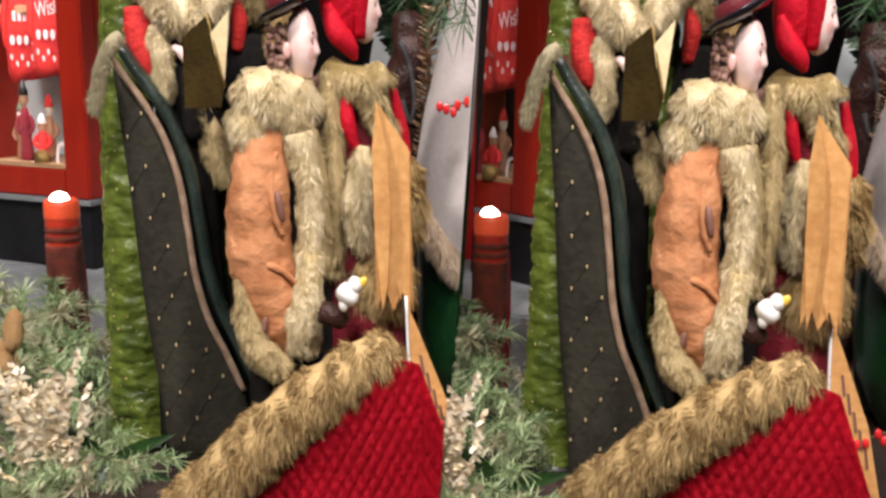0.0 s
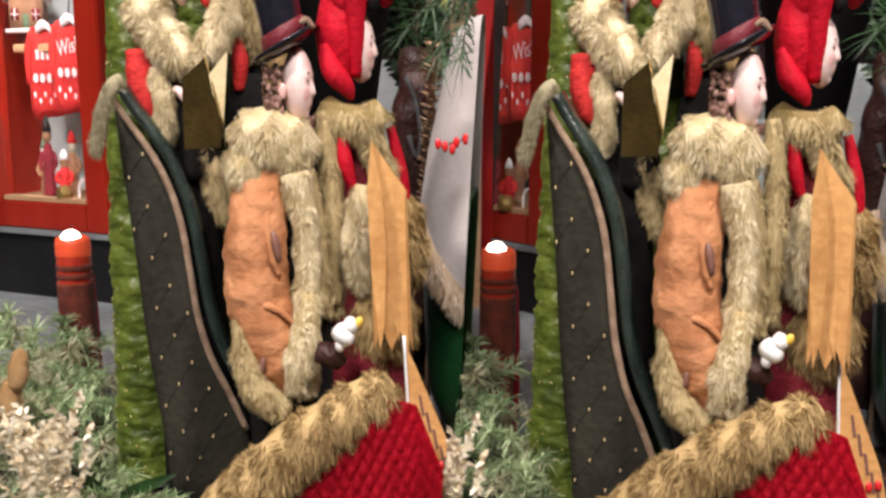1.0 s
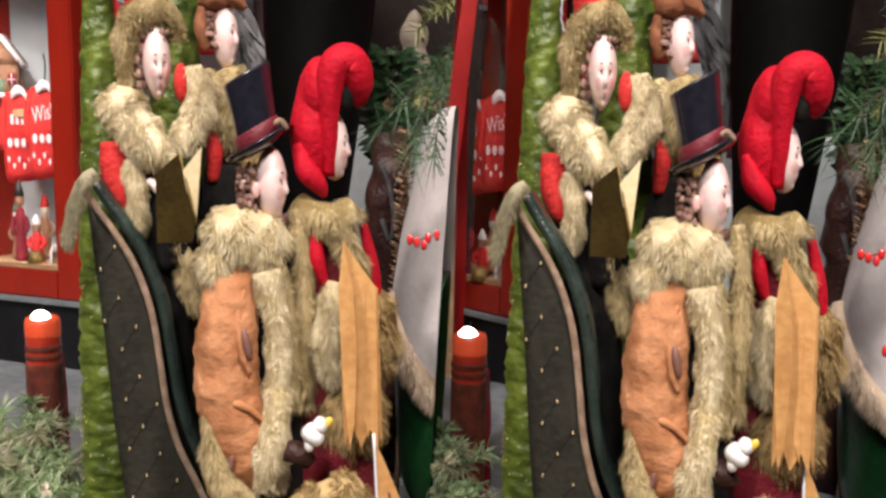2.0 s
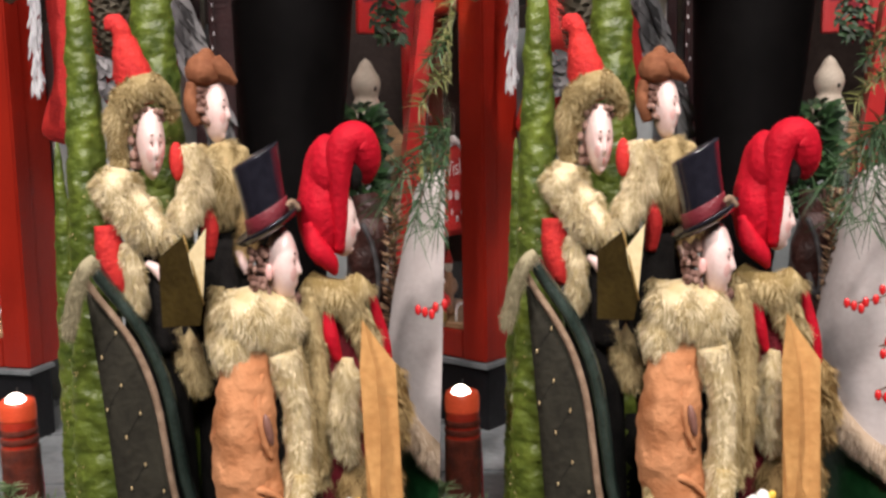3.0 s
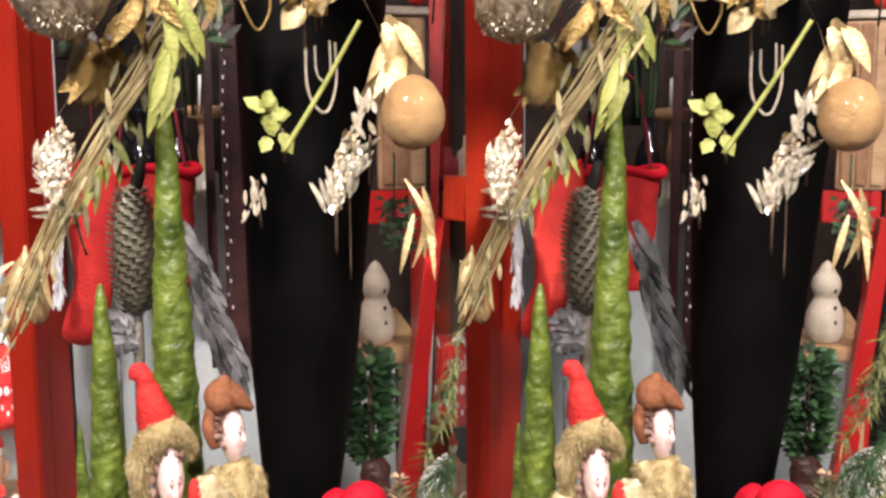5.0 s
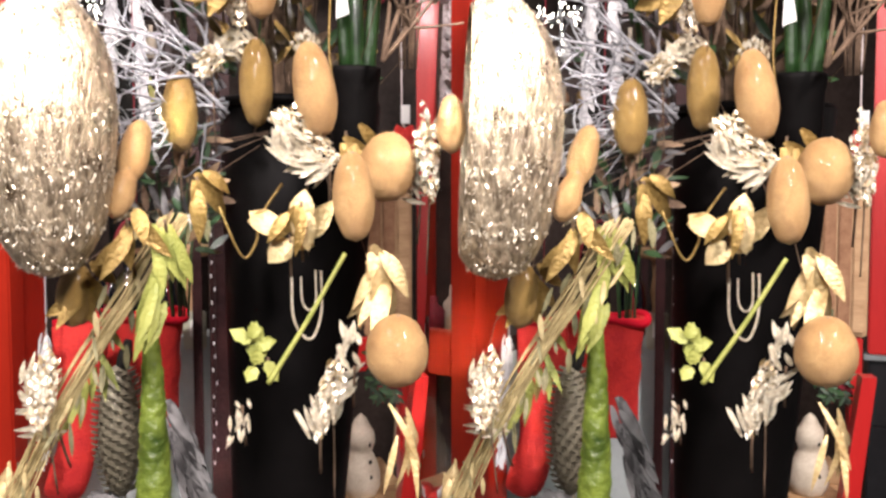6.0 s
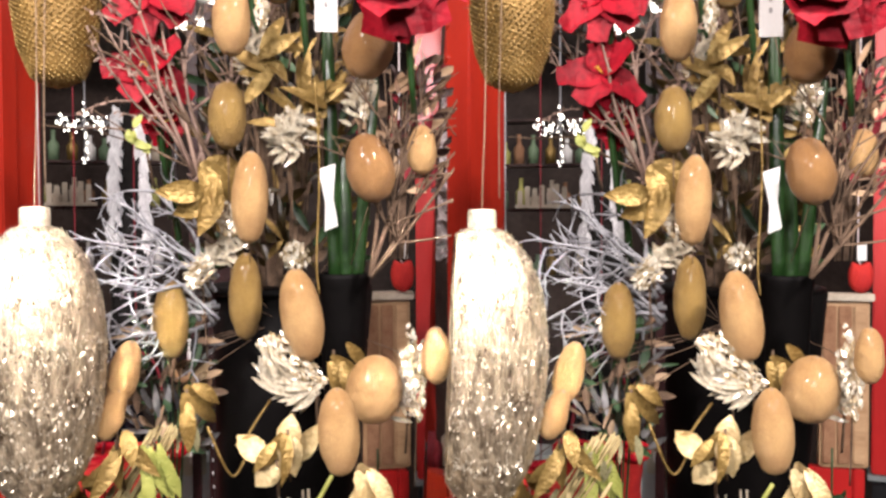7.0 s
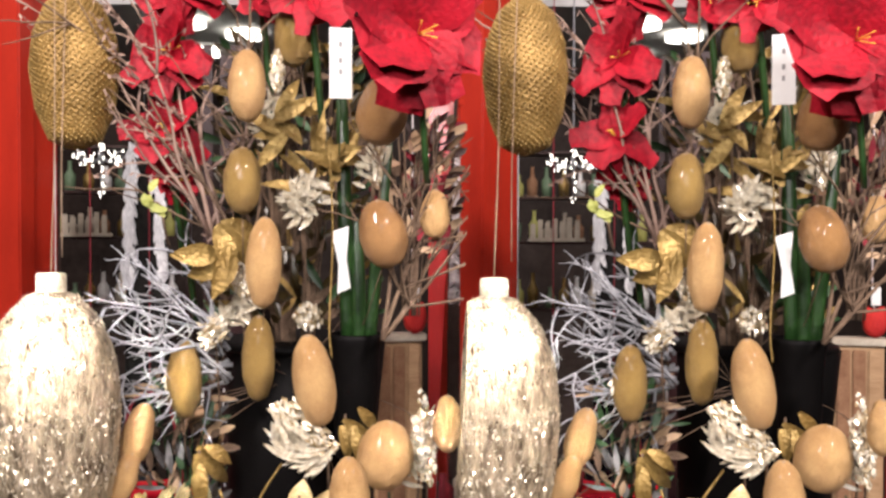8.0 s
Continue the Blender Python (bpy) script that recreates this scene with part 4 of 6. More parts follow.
def girl(k, low):
    b = bmesh.new()
    q = lambda x, y, d=0: (x - 250, d, 350 - y)
    row = lambda *pts: [(*q(x, y, d), r) for x, y, d, r in pts]
    lathe(b, [(70, low), (66, low + 250), (48, -160), (30, -40)], (0, 45, 0), 8, 18, n=18)
    tube(b, row((207, 66, 0, 10), (214, 48, 0, 15), (226, 75, 0, 18), (234, 110, 0, 27), (243, 150, 6, 36), (250, 182, 16, 38)), 0, 14, n=30, lump=5, freq=0.06)
    furry(b, lambda: (tube(b, row((212, 300, 8, 12), (208, 255, -4, 18), (214, 205, -14, 22), (240, 168, -20, 24), (272, 160, -18, 22), (294, 185, -10, 15), (298, 215, -2, 9)), 2, 12, n=34),), 1700, 12, 3.5, 2, 0.2)
    head(b, q(262, 256, -8), 53, 24, 8, 4, 5, 6, 7, 9)
    r = random.Random(6)
    for _ in range(44):
        ball(b, q(250 + r.uniform(-16, 36), 208 + r.uniform(-10, 10), r.uniform(-30, -8)), (4.5, 4.5, 6), 7, 7, 5)
    for _ in range(18):
        ball(b, q(236 + r.uniform(-8, 8), 225 + r.uniform(0, 70), r.uniform(-18, 0)), (6, 6, 9), 7, 7, 5)
    furry(b, lambda: (ball(b, q(203, 332, -8), (38, 42, 36), 3, 14, 10), tube(b, row((195, 320, -10, 30), (225, 365, -22, 34), (258, 405, -30, 30), (290, 420, -26, 22)), 3, 12, n=20)), 2300, 22, 4, 3, 0.4)
    furry(b, lambda: tube(b, row((318, 265, -4, 22), (336, 310, -8, 26), (325, 355, -14, 26), (300, 400, -22, 22)), 3, 12, n=20), 1400, 20, 4, 3, 0.4)
    ball(b, q(304, 288, -18), (13, 16, 34), 0, 12, 10)
    tube(b, row((182, 395, -10, 20), (184, 440, -14, 25), (192, 480, -16, 22), (204, 512, -14, 12)), 0, 12, n=16, lump=5, freq=0.07)
    furry(b, lambda: tube(b, row((214, 425, -24, 12), (222, 470, -28, 17), (226, 520, -26, 17), (226, 560, -18, 11)), 3, 10, n=16), 900, 16, 3.5, 3, 0.5)
    tube(b, row((245, 462, -32, 6), (258, 470, -38, 9), (272, 492, -40, 8), (280, 505, -40, 4)), 4, 8, n=12)
    tube(b, row((262, 470, -44, 3), (276, 478, -46, 3.5), (284, 490, -46, 2.5)), 4, 6, n=8)
    furry(b, lambda: tube(b, row((282, 560, 0, 20), (305, 620, -6, 22), (325, 700, -4, 20)), 2, 10, n=16), 700, 20, 4, 2, 0.6)
    tube(b, row((300, 440, -6, 20), (270, 520, 4, 34), (290, 620, 10, 40)), 8, 12, n=14)
    return tagged(done(b, "girl_doll", [RED_CLOTH, DARK_RED, FUR, FUR_PALE, SKIN, FEATURE, LIP, HAIR, BLACK_FELT, BLUSH], k),
                  "girl doll in red pointed hat and cream fur shawl", "doll", "carol singer dolls in the sleigh")


def boy(k, low):
    b = bmesh.new()
    q = lambda x, y, d=0: (x - 390, d, 250 - y)
    row = lambda *pts: [(*q(x, y, d), r) for x, y, d, r in pts]
    lathe(b, [(66, low), (64, low + 250), (50, -220), (30, -60)], (0, 40, 0), 1, 18, n=18)
    ball(b, q(370, 130), (33, 44, 32), 0, 18, 12, tilt=-8, lump=5, freq=0.05)
    ball(b, q(372, 110), (15, 22, 20), 0, 14, 10, tilt=8)
    tube(b, row((382, 118, -16, 20), (400, 134, -18, 17), (420, 152, -16, 6)), 0, 12, n=12, flat=1.3)
    tube(b, row((350, 150, -6, 13), (346, 185, -8, 15), (354, 222, -6, 10)), 0, 10, n=14)
    head(b, q(384, 198, -4), 46, 56, 0, 4, 5, 6, 7, 10)
    r = random.Random(9)
    for _ in range(34):
        ball(b, q(358 + r.uniform(-4, 14), 166 + r.uniform(-4, 50), r.uniform(-26, -8)), (4.5, 4.5, 6), 7, 7, 5)
    furry(b, lambda: (ball(b, q(388, 320, -5), (48, 48, 72), 2, 16, 12, lump=8), tube(b, row((350, 262, -8, 14), (372, 300, -28, 18), (390, 350, -32, 18)), 2, 10, n=14),
                      tube(b, row((425, 265, -6, 14), (410, 300, -28, 18), (395, 350, -32, 16)), 2, 10, n=14)), 2400, 22, 4, 2, 0.5)
    furry(b, lambda: tube(b, row((428, 320, -10, 16), (434, 380, -18, 22), (426, 430, -22, 18), (416, 456, -24, 9)), 3, 10, n=18), 1000, 16, 3.5, 3, 0.5)
    plate(b, [(398, -190), (436, -245), (462, -330), (440, -320), (415, -260)], -2, 10, 8, n=16)
    for f in b.faces[-18:]:
        for v in f.verts:
            if v.co.x > 200:
                v.co.x, v.co.z = v.co.x - 390, v.co.z + 190
    tube(b, row((362, 360, -34, 10), (364, 400, -38, 15), (360, 450, -30, 10)), 9, 8, n=12)
    tube(b, row((412, 440, -30, 8), (418, 462, -34, 8), (422, 482, -32, 4)), 4, 8, n=10)
    tube(b, row((380, 420, 0, 34), (375, 520, 4, 44), (372, 640, 8, 48)), 1, 12, n=14)
    furry(b, lambda: tube(b, row((372, 500, -30, 14), (366, 560, -34, 17), (372, 640, -30, 14)), 2, 10, n=14), 600, 18, 4, 2, 0.6)
    return tagged(done(b, "boy_doll", [CAP_BROWN, BLACK_FELT, FUR, FUR_BROWN, SKIN, FEATURE, LIP, HAIR, LEATHER, RED_CLOTH, BLUSH], k),
                  "boy doll in brown cap and olive fur coat", "doll", "carol singer dolls in the sleigh")


for make, spot, k in ((man, (-0.1404, 0.720, 1.3049), 0.000425), (lady, (-0.0827, 0.745, 1.3774), 0.000440),
                      (girl, (-0.2415, 0.780, 1.3970), 0.000463), (boy, (-0.1888, 0.825, 1.4408), 0.000490)):
    place(make(k, (0.988 - spot[2]) / k), spot)


# ---- what the dolls hold ----
def paper_bag(k):
    top = thing("paper_parcel", "folded tan kraft paper bag held upright", "parcel")
    for name, outline, y, slope in (("front_fold", [(0, 0), (-8, -90), (-2, -240), (12, -385), (20, -330), (24, -200), (18, -90)], -8, -0.5),
                                    ("side_fold", [(0, 0), (60, -88), (63, -240), (66, -395), (56, -372), (47, -330), (40, -384), (30, -310), (16, -130)], -4, 0.5),
                                    ("panel", [(0, -2), (60, -86), (66, -392), (50, -352), (34, -388), (16, -340), (2, -384), (-6, -90)], 4, 0.05),
                                    ("back_fold", [(50, -80), (66, -94), (70, -220), (76, -400), (66, -350), (58, -240)], 14, 0.3),
                                    ("inner_fold", [(8, -30), (40, -90), (48, -370), (36, -330), (20, -200)], 8, -0.1)):
        b = bmesh.new()
        plate(b, outline, y, 2.5)
        for v in b.verts:
            v.co.y += slope * v.co.x
        part(name, b, PAPER, top, k, smooth=False)
    return top


place(paper_bag(0.000413), (-0.0657, 0.690, 1.3094))


def song_book(k):
    top = thing("song_book", "open song book with brown leather cover", "book")
    b = bmesh.new()
    plate(b, [(-30, 52), (14, 90), (40, -30), (34, -66), (-30, -70)], 0, 4)
    for v in b.verts:
        v.co.y += -0.4 * v.co.x
    part("cover", b, BOOK, top, k, smooth=False)
    b = bmesh.new()
    plate(b, [(20, 60), (52, 102), (40, -34), (34, -28)], -14, 3)
    for v in b.verts:
        v.co.y += 0.5 * (v.co.x - 20)
    part("page", b, PAGE, top, k, "cream page", smooth=False)
    b = bmesh.new()
    tube(b, [(14, -6, 92, 2), (28, -12, 30, 2), (42, -18, -30, 2)], 0, 6, n=6)
    part("spine", b, GOLD_LEAF, top, k)
    return top


place(song_book(0.000448), (-0.2095, 0.735, 1.3293))
b = bmesh.new()
ball(b, (0, 0, 0), (22, 22, 22), 0, lump=6, freq=0.06)
ball(b, (12, -4, 16), (14, 14, 18), 0, lump=4, freq=0.08)
ball(b, (-8, 0, -20), (10, 12, 14), 0)
ball(b, (26, -4, 22), (8, 6, 12), 1, tilt=30)
place(tagged(done(b, "porcelain_bird", [PORCELAIN, YELLOW], 0.000401), "small glossy white porcelain bird with yellow tip", "figurine"), (-0.0829, 0.665, 1.1696))
b = bmesh.new()
tube(b, [(-40, 10, -20, 20), (-15, 4, -26, 22), (5, 4, -44, 14)], 0, 10, n=10, lump=4, freq=0.08)
place(tagged(done(b, "brown_glove", LEATHER_BROWN, 0.000401), "dark brown leather glove holding the bird", "glove"), (-0.0889, 0.675, 1.1606))


# ---- beside the sleigh ----
def coat_figure(k, low):
    b = bmesh.new()
    rings, m = [], 40
    for i in range(31):
        v = i / 30
        ring = []
        for a in range(m):
            w = 2 * math.pi * a / m
            front = max(0.0, -math.sin(w))
            bottom = -95 - 185 * front
            z = 255 + v * (bottom - 255)
            r = np.interp(-z, [-255, -248, -215, -15, 95, 290], [12, 70, 104, 150, 166, 174])
            ring.append(b.verts.new((math.cos(w) * r, math.sin(w) * r, z)))
        rings.append(ring)
    for p, q in zip(rings, rings[1:]):
        for a in range(m):
            b.faces.new((p[a], p[(a + 1) % m], q[(a + 1) % m], q[a])).material_index = 0
    lathe(b, [(90, low), (130, low + 80), (150, -420), (160, -250), (155, -110), (120, -70)], (0, 6, 0), 1, 32, n=24)
    path = []
    for a in range(0, 21):
        w = math.pi + math.pi * a / 20
        path.append((math.cos(w) * 164, math.sin(w) * 176, -98 - 188 * -math.sin(w), 20))
    furry(b, lambda: tube(b, path, 2, 10, n=50), 3600, 22, 4.5, 2, 0.7)
    tube(b, [(x * 1.02, y * 1.0, z - 34, 6) for x, y, z, r in path], 1, 8, n=50)
    return tagged(done(b, "snowman_figure", [GREY_FELT, GREEN_SATIN, FUR_GREY], k), "large pale grey felt figure with fur hem over green satin", "figure")


CF = (0.0313, 0.900, 1.2818)
place(coat_figure(0.000520, (0.988 - CF[2]) / 0.000520), CF)


def berry_sprig(k, n, seed, length=90):
    top = thing("berry_sprig", "sprig of glossy red berries", "sprig", "red berry sprigs")
    r = random.Random(seed)
    b = bmesh.new()
    tube(b, [(0, 0, 0, 1.8), (length * 0.5, -4, 16, 1.6), (length, -2, 36, 1.4)], 0, 6, n=10)
    for i in range(5):
        x = length * (i + 0.5) / 5
        tube(b, [(x, -3, x * 0.36, 1), (x + 4, -6, x * 0.36 - 14, 0.8)], 0, 5, n=3)
    part("twig", b, TWIG, top, k)
    for i in range(n):
        b = bmesh.new()
        x = length * i / n + r.uniform(0, 6)
        ball(b, (x, -6 + r.uniform(-6, 2), x * 0.36 + r.uniform(-16, 12)), (6, 6, 10), 0, 10, 8)
        part("berry", b, BERRY, top, k)
    return top


for x, y, Z, n, s, ln in ((700, 480, 0.785, 10, 1, 110), (772, 540, 0.77, 5, 2, 60), (768, 610, 0.76, 5, 3, 60), (764, 800, 0.75, 5, 4, 70)):
    spot = {1: (-0.0247, 0.765, 1.2992), 2: (0.0053, 0.740, 1.2696), 3: (0.0042, 0.725, 1.2368), 4: (-0.0166, 0.700, 1.0593)}[s]
    place(berry_sprig(0.000455, n, s, ln), spot)


def spray(b, root, d, length, n, needle, width, mi, stem_mi, r):
    """A pine twig: a bent stem with needles along it."""
    d = Vector(d).normalized()
    pts = [Vector(root) + d * length * s + Vector((0, 0, -length * 0.25 * s * s)) for s in (0, 0.35, 0.7, 1)]
    tube(b, [(*p, 1.6 - 0.3 * i) for i, p in enumerate(pts)], stem_mi, 5, n=7)
    path = spline([tuple(p) for p in pts], n)
    for i, p in enumerate(path):
        for s in range(3):
            out = Vector((r.uniform(-1, 1), r.uniform(-1, 0.6), r.uniform(-1, 1))).normalized()
            blade(b, Vector(p), d * 0.8 + out, needle * r.uniform(0.7, 1.2), width, mi)


b = bmesh.new()
r = random.Random(12)
for i in range(20):
    spray(b, (r.uniform(-20, 60), r.uniform(-20, 40), 260 - i * 20), (r.uniform(-1, 0.6), -0.5, r.uniform(-1.2, 0.1)), r.uniform(70, 130), 26, 34, 2.2, i % 2, 2, r)
ob = tagged(done(b, "pine_garland", [MOSS, DARK_LEAF, TWIG], 0.000487, smooth=False), "hanging olive green pine garland", "garland", kind="stuff")
place(ob, (0.0205, 0.800, 1.4697))


def pod_stalk(k, high, seed):
    top = thing("pod_stalk", "upright stalk of brown dried seed pods", "dried plant")
    r = random.Random(seed)
    b = bmesh.new()
    tube(b, [(-30, 0, -620, 5), (-10, 0, -200, 5), (0, 0, high, 3)], 0, 7, n=10)
    part("stem", b, TWIG, top, k)
    b = bmesh.new()
    for i in range(300):
        s = i / 300
        z = -40 + s * (high + 40)
        w = r.uniform(0, 2 * math.pi)
        rad = (22 - 14 * s) * r.uniform(0.7, 1.1)
        leaf(b, Vector((-10 + 10 * s + math.cos(w) * rad * 0.5, math.sin(w) * rad * 0.5, z)), Vector((math.cos(w), math.sin(w), 0.9)), Vector((math.cos(w), math.sin(w), -0.5)), r.uniform(14, 22), 9, 0, -0.3)
    tagged(part("pod_cover", b, PODS, top, k, "brown papery pods"), kind="stuff")
    return top


place(pod_stalk(0.000544, 330, 3), (-0.0438, 0.920, 1.2078))
b = bmesh.new()
r = random.Random(21)
tube(b, [(0, 0, -760, 9), (4, 0, -300, 7), (0, 0, 40, 4)], 1, 8, n=10)
for i in range(560):
    w, h = r.uniform(0, 2 * math.pi), r.uniform(-110, 90)
    rad = 40 * math.sqrt(max(0.05, 1 - (h / 125) ** 2)) * r.uniform(0.3, 1)
    leaf(b, Vector((math.cos(w) * rad, math.sin(w) * rad, h)), Vector((math.cos(w), math.sin(w), r.uniform(-0.3, 1))), Vector((0, -1, 0.4)), r.uniform(18, 34), 12, 0, 0.2)
ob = tagged(done(b, "evergreen_bush", [DARK_LEAF, TWIG], 0.000651), "dark evergreen sprig bush on a thin trunk", "plant", kind="stuff")
place(ob, (-0.0825, 1.100, 1.4143))
b = bmesh.new()
tube(b, [(0, 0, 60, 20), (8, -6, 0, 34), (0, 0, -90, 36), (10, 4, -200, 40), (0, 0, -560, 42)], 0, 14, n=26, lump=14, freq=0.03)
tube(b, [(-12, -34, 10, 5), (4, -42, -30, 5), (14, -40, -90, 5), (6, -40, -130, 5), (-8, -38, -90, 5)], 1, 7, n=18)
ob = tagged(done(b, "leather_boot", [LEATHER_BROWN, FEATHER], 0.000573), "dark brown leather boot with a grey loop", "boot")
place(ob, (-0.0742, 0.980, 1.3482))


def card_sign(k):
    top = thing("card_sign", "tan card sign with dark slanted writing", "sign")
    b = bmesh.new()
    plate(b, [(-12, 110), (10, 60), (70, -90), (110, -260), (30, -260), (-8, -60)], 0, 3)
    part("card", b, PAPER, top, k, smooth=False)
    for i in range(5):
        b = bmesh.new()
        plate(b, [(14 + i * 13, 6 - i * 34), (19 + i * 13, 4 - i * 34), (26 + i * 13, -34 - i * 34), (21 + i * 13, -36 - i * 34)], -1.5, 1.5)
        part("bar", b, FEATURE, top, k, "dark bar of writing", smooth=False)
    b = bmesh.new()
    tube(b, [(-12, -2, 120, 3), (-6, -2, 0, 3), (4, -2, -150, 3)], 0, 6, n=8)
    part("edge", b, WHITE, top, k)
    return top


place(card_sign(0.000417), (-0.0387, 0.700, 1.1102))

# ---- garland at the foot ----
b = bmesh.new()
r = random.Random(31)
for i in range(130):
    x, y = r.uniform(-130, 260), r.uniform(-60, 130)
    spray(b, (x, y, r.uniform(-190, 150) - max(0, x - 60) * 0.6), (r.uniform(-0.7, 0.9), r.uniform(-0.8, 0), r.uniform(0.1, 1.2)), r.uniform(60, 110), 24, 40, 2.4, 0 if i % 4 else 1, 2, r)
ob = tagged(done(b, "pine_branch", [NEEDLE, NEEDLE_PALE, TWIG], 0.000480, smooth=False), "green pine branches at the sleigh's foot", "pine branches", kind="stuff")
place(ob, (-0.4111, 0.800, 0.9945))
b = bmesh.new()
r = random.Random(33)
for i in range(70):
    x, y = r.uniform(-150, 130), r.uniform(-40, 90)
    spray(b, (x, y, r.uniform(-140, 20)), (r.uniform(-0.7, 0.9), r.uniform(-0.6, 0.1), r.uniform(0.3, 1.2)), r.uniform(60, 110), 24, 40, 2.6, 0 if i % 3 else 1, 2, r)
tube(b, [(-100, 30, -100, 6), (0, 20, -180, 7), (60, 10, -330, 8)], 2, 6, n=8)
ob = tagged(done(b, "pine_branch", [NEEDLE, NEEDLE_PALE, TWIG], 0.000536, smooth=False), "green pine branches beside the candle", "pine branches", kind="stuff")
place(ob, (-0.4622, 0.880, 1.0677))
b = bmesh.new()
r = random.Random(35)
for i in range(80):
    x, y = r.uniform(-210, 190), r.uniform(-70, 60)
    spray(b, (x, y, r.uniform(-60, 40)), (r.uniform(-0.8, 0.8), r.uniform(-0.9, 0), r.uniform(-0.1, 0.9)), r.uniform(60, 110), 24, 40, 2.6, 0 if i % 3 else 1, 2, r)
ob = tagged(done(b, "pine_branch", [NEEDLE, NEEDLE_PALE, TWIG], 0.000425, smooth=False), "green pine branches lying along the platform", "pine branches", kind="stuff")
place(ob, (-0.3500, 0.715, 0.9950))
b = bmesh.new()
r = random.Random(36)
for d in ((-0.5, -0.2, -1.0), (-0.9, -0.2, -0.7), (-0.2, -0.3, -1.1)):
    spray(b, (0, 0, 0), d, 150, 26, 74, 2.2, 0, 1, r)
ob = tagged(done(b, "pine_twig", [DARK_LEAF, TWIG], 0.000470, smooth=False), "dark pine twig with long needles over the grey figure", "pine twig")
place(ob, (0.0020, 0.795, 1.4500))
b = bmesh.new()
r = random.Random(7)
for i in range(22):
    leaf(b, Vector((r.uniform(-50, 120), r.uniform(-30, 30), r.uniform(-60, 60))), Vector((r.uniform(-0.4, 1), -0.3, r.uniform(-1, 0.6))), Vector((0, -1, 0.5)), r.uniform(90, 150), 26, 0, 0.2)
ob = tagged(done(b, "broad_leaf", [STEM], 0.000444), "broad dark green leaves under the cone tree", "leaves", kind="stuff")
place(ob, (-0.3269, 0.730, 0.9805))
b = bmesh.new()
r = random.Random(17)
for i in range(46):
    root = Vector((r.uniform(-50, 50), r.uniform(-10, 20), r.uniform(-160, -40)))
    d = Vector((r.uniform(-1.1, 0.7), r.uniform(-0.5, 0.2), r.uniform(0.7, 1.6))).normalized()
    L = r.uniform(70, 190)
    tube(b, [(*root, 2), (*(root + d * L * 0.5), 1.8), (*(root + d * L), 1.2)], 0, 5, n=6)
    for s in range(34):
        p = root + d * L * r.uniform(0.15, 1)
        blade(b, p, d + Vector((r.uniform(-1, 1), r.uniform(-1, 0.5), r.uniform(-1, 1))), r.uniform(12, 26), 11, 0)
ob = tagged(done(b, "bleached_sprig", [CREAM_SPRIG], 0.000432, smooth=False), "bleached cream sprig in the garland", "sprig", kind="stuff")
place(ob, (-0.3371, 0.700, 1.0511))
for x, y, rx, ry in ((0, 0, 20, 44), (-24, -60, 22, 46)):
    b = bmesh.new()
    lathe(b, [(0.5, ry), (rx * 0.6, ry * 0.75), (rx, 0), (rx * 0.75, -ry * 0.7), (rx * 0.3, -ry)], (0, 0, 0), 0, 14, n=14, lump=4, freq=0.06, tilt=8)
    tube(b, [(0, 0, -ry + 4, 2), (4, 6, -ry - 60, 2)], 0, 5, n=4)
    ob = tagged(done(b, "almond_pod", EGG_TAN, 0.000441), "tan almond-shaped pod in the garland", "pod", "pods in the garland")
    p = (-0.3770, 0.735, 1.1109)
    place(ob, (p[0] + x * 0.00044, p[1], p[2] + y * 0.00044))


# ---- tall vase and what stands behind ----
RIM = (-0.1180, 0.990, 1.9625)
VX = (-0.1324, 0.990, 1.6107)
b = bmesh.new()
lathe(b, [(0.030, 0), (0.032, 0.01), (0.026, 0.05), (0.030, 0.25), (0.056, 0.50), (0.076, 0.85), (0.083, RIM[2] - 0.992), (0.079, RIM[2] - 0.992), (0.06, 0.8), (0.001, 0.79)], seg=40)
ob = thing("tall_vase", "tall tapering matt black vase", "vase")
for v in b.verts:
    v.co.x += (v.co.z - 0.85) * 0.04
part("body", b, VASE_BLACK, ob)
b = bmesh.new()
lathe(b, [(0.083, RIM[2] - 0.996), (0.086, RIM[2] - 0.993), (0.086, RIM[2] - 0.988), (0.080, RIM[2] - 0.986)], seg=40)
part("rim", b, VASE_BLACK, ob)
b = bmesh.new()
lathe(b, [(0.036, 0), (0.038, 0.004), (0.036, 0.012), (0.03, 0.014)], seg=40)
part("foot", b, VASE_BLACK, ob)
place(ob, (VX[0], 1.0, 0.988))


def felt_bag(k):
    top = thing("felt_bag", "bright red felt bag with folded rim", "bag")
    b = bmesh.new()
    lathe(b, [(40, -210), (60, -200), (72, -100), (80, -8), (84, 0), (80, 8), (74, 0), (66, -60)], seg=36, sy=0.6, n=40, lump=10)
    part("pouch", b, RED_CLOTH, top, k)
    b = bmesh.new()
    tube(b, [(math.cos(w) * 81, math.sin(w) * 49, 4 + 6 * math.sin(3 * w), 8) for w in [i * math.pi / 12 for i in range(25)]], 0, 8, n=60)
    part("rim", b, RED_VELVET, top, k)
    b = bmesh.new()
    tube(b, [(-60, 0, 0, 3), (-30, 6, 160, 3), (30, 6, 160, 3), (60, 0, 0, 3)], 0, 6, n=20)
    tube(b, [(0, 6, 170, 1), (0, 6, 600, 1), (0, 6, 1850, 1)], 0, 5, n=6)
    part("strap", b, DARK_RED, top, k)
    return top


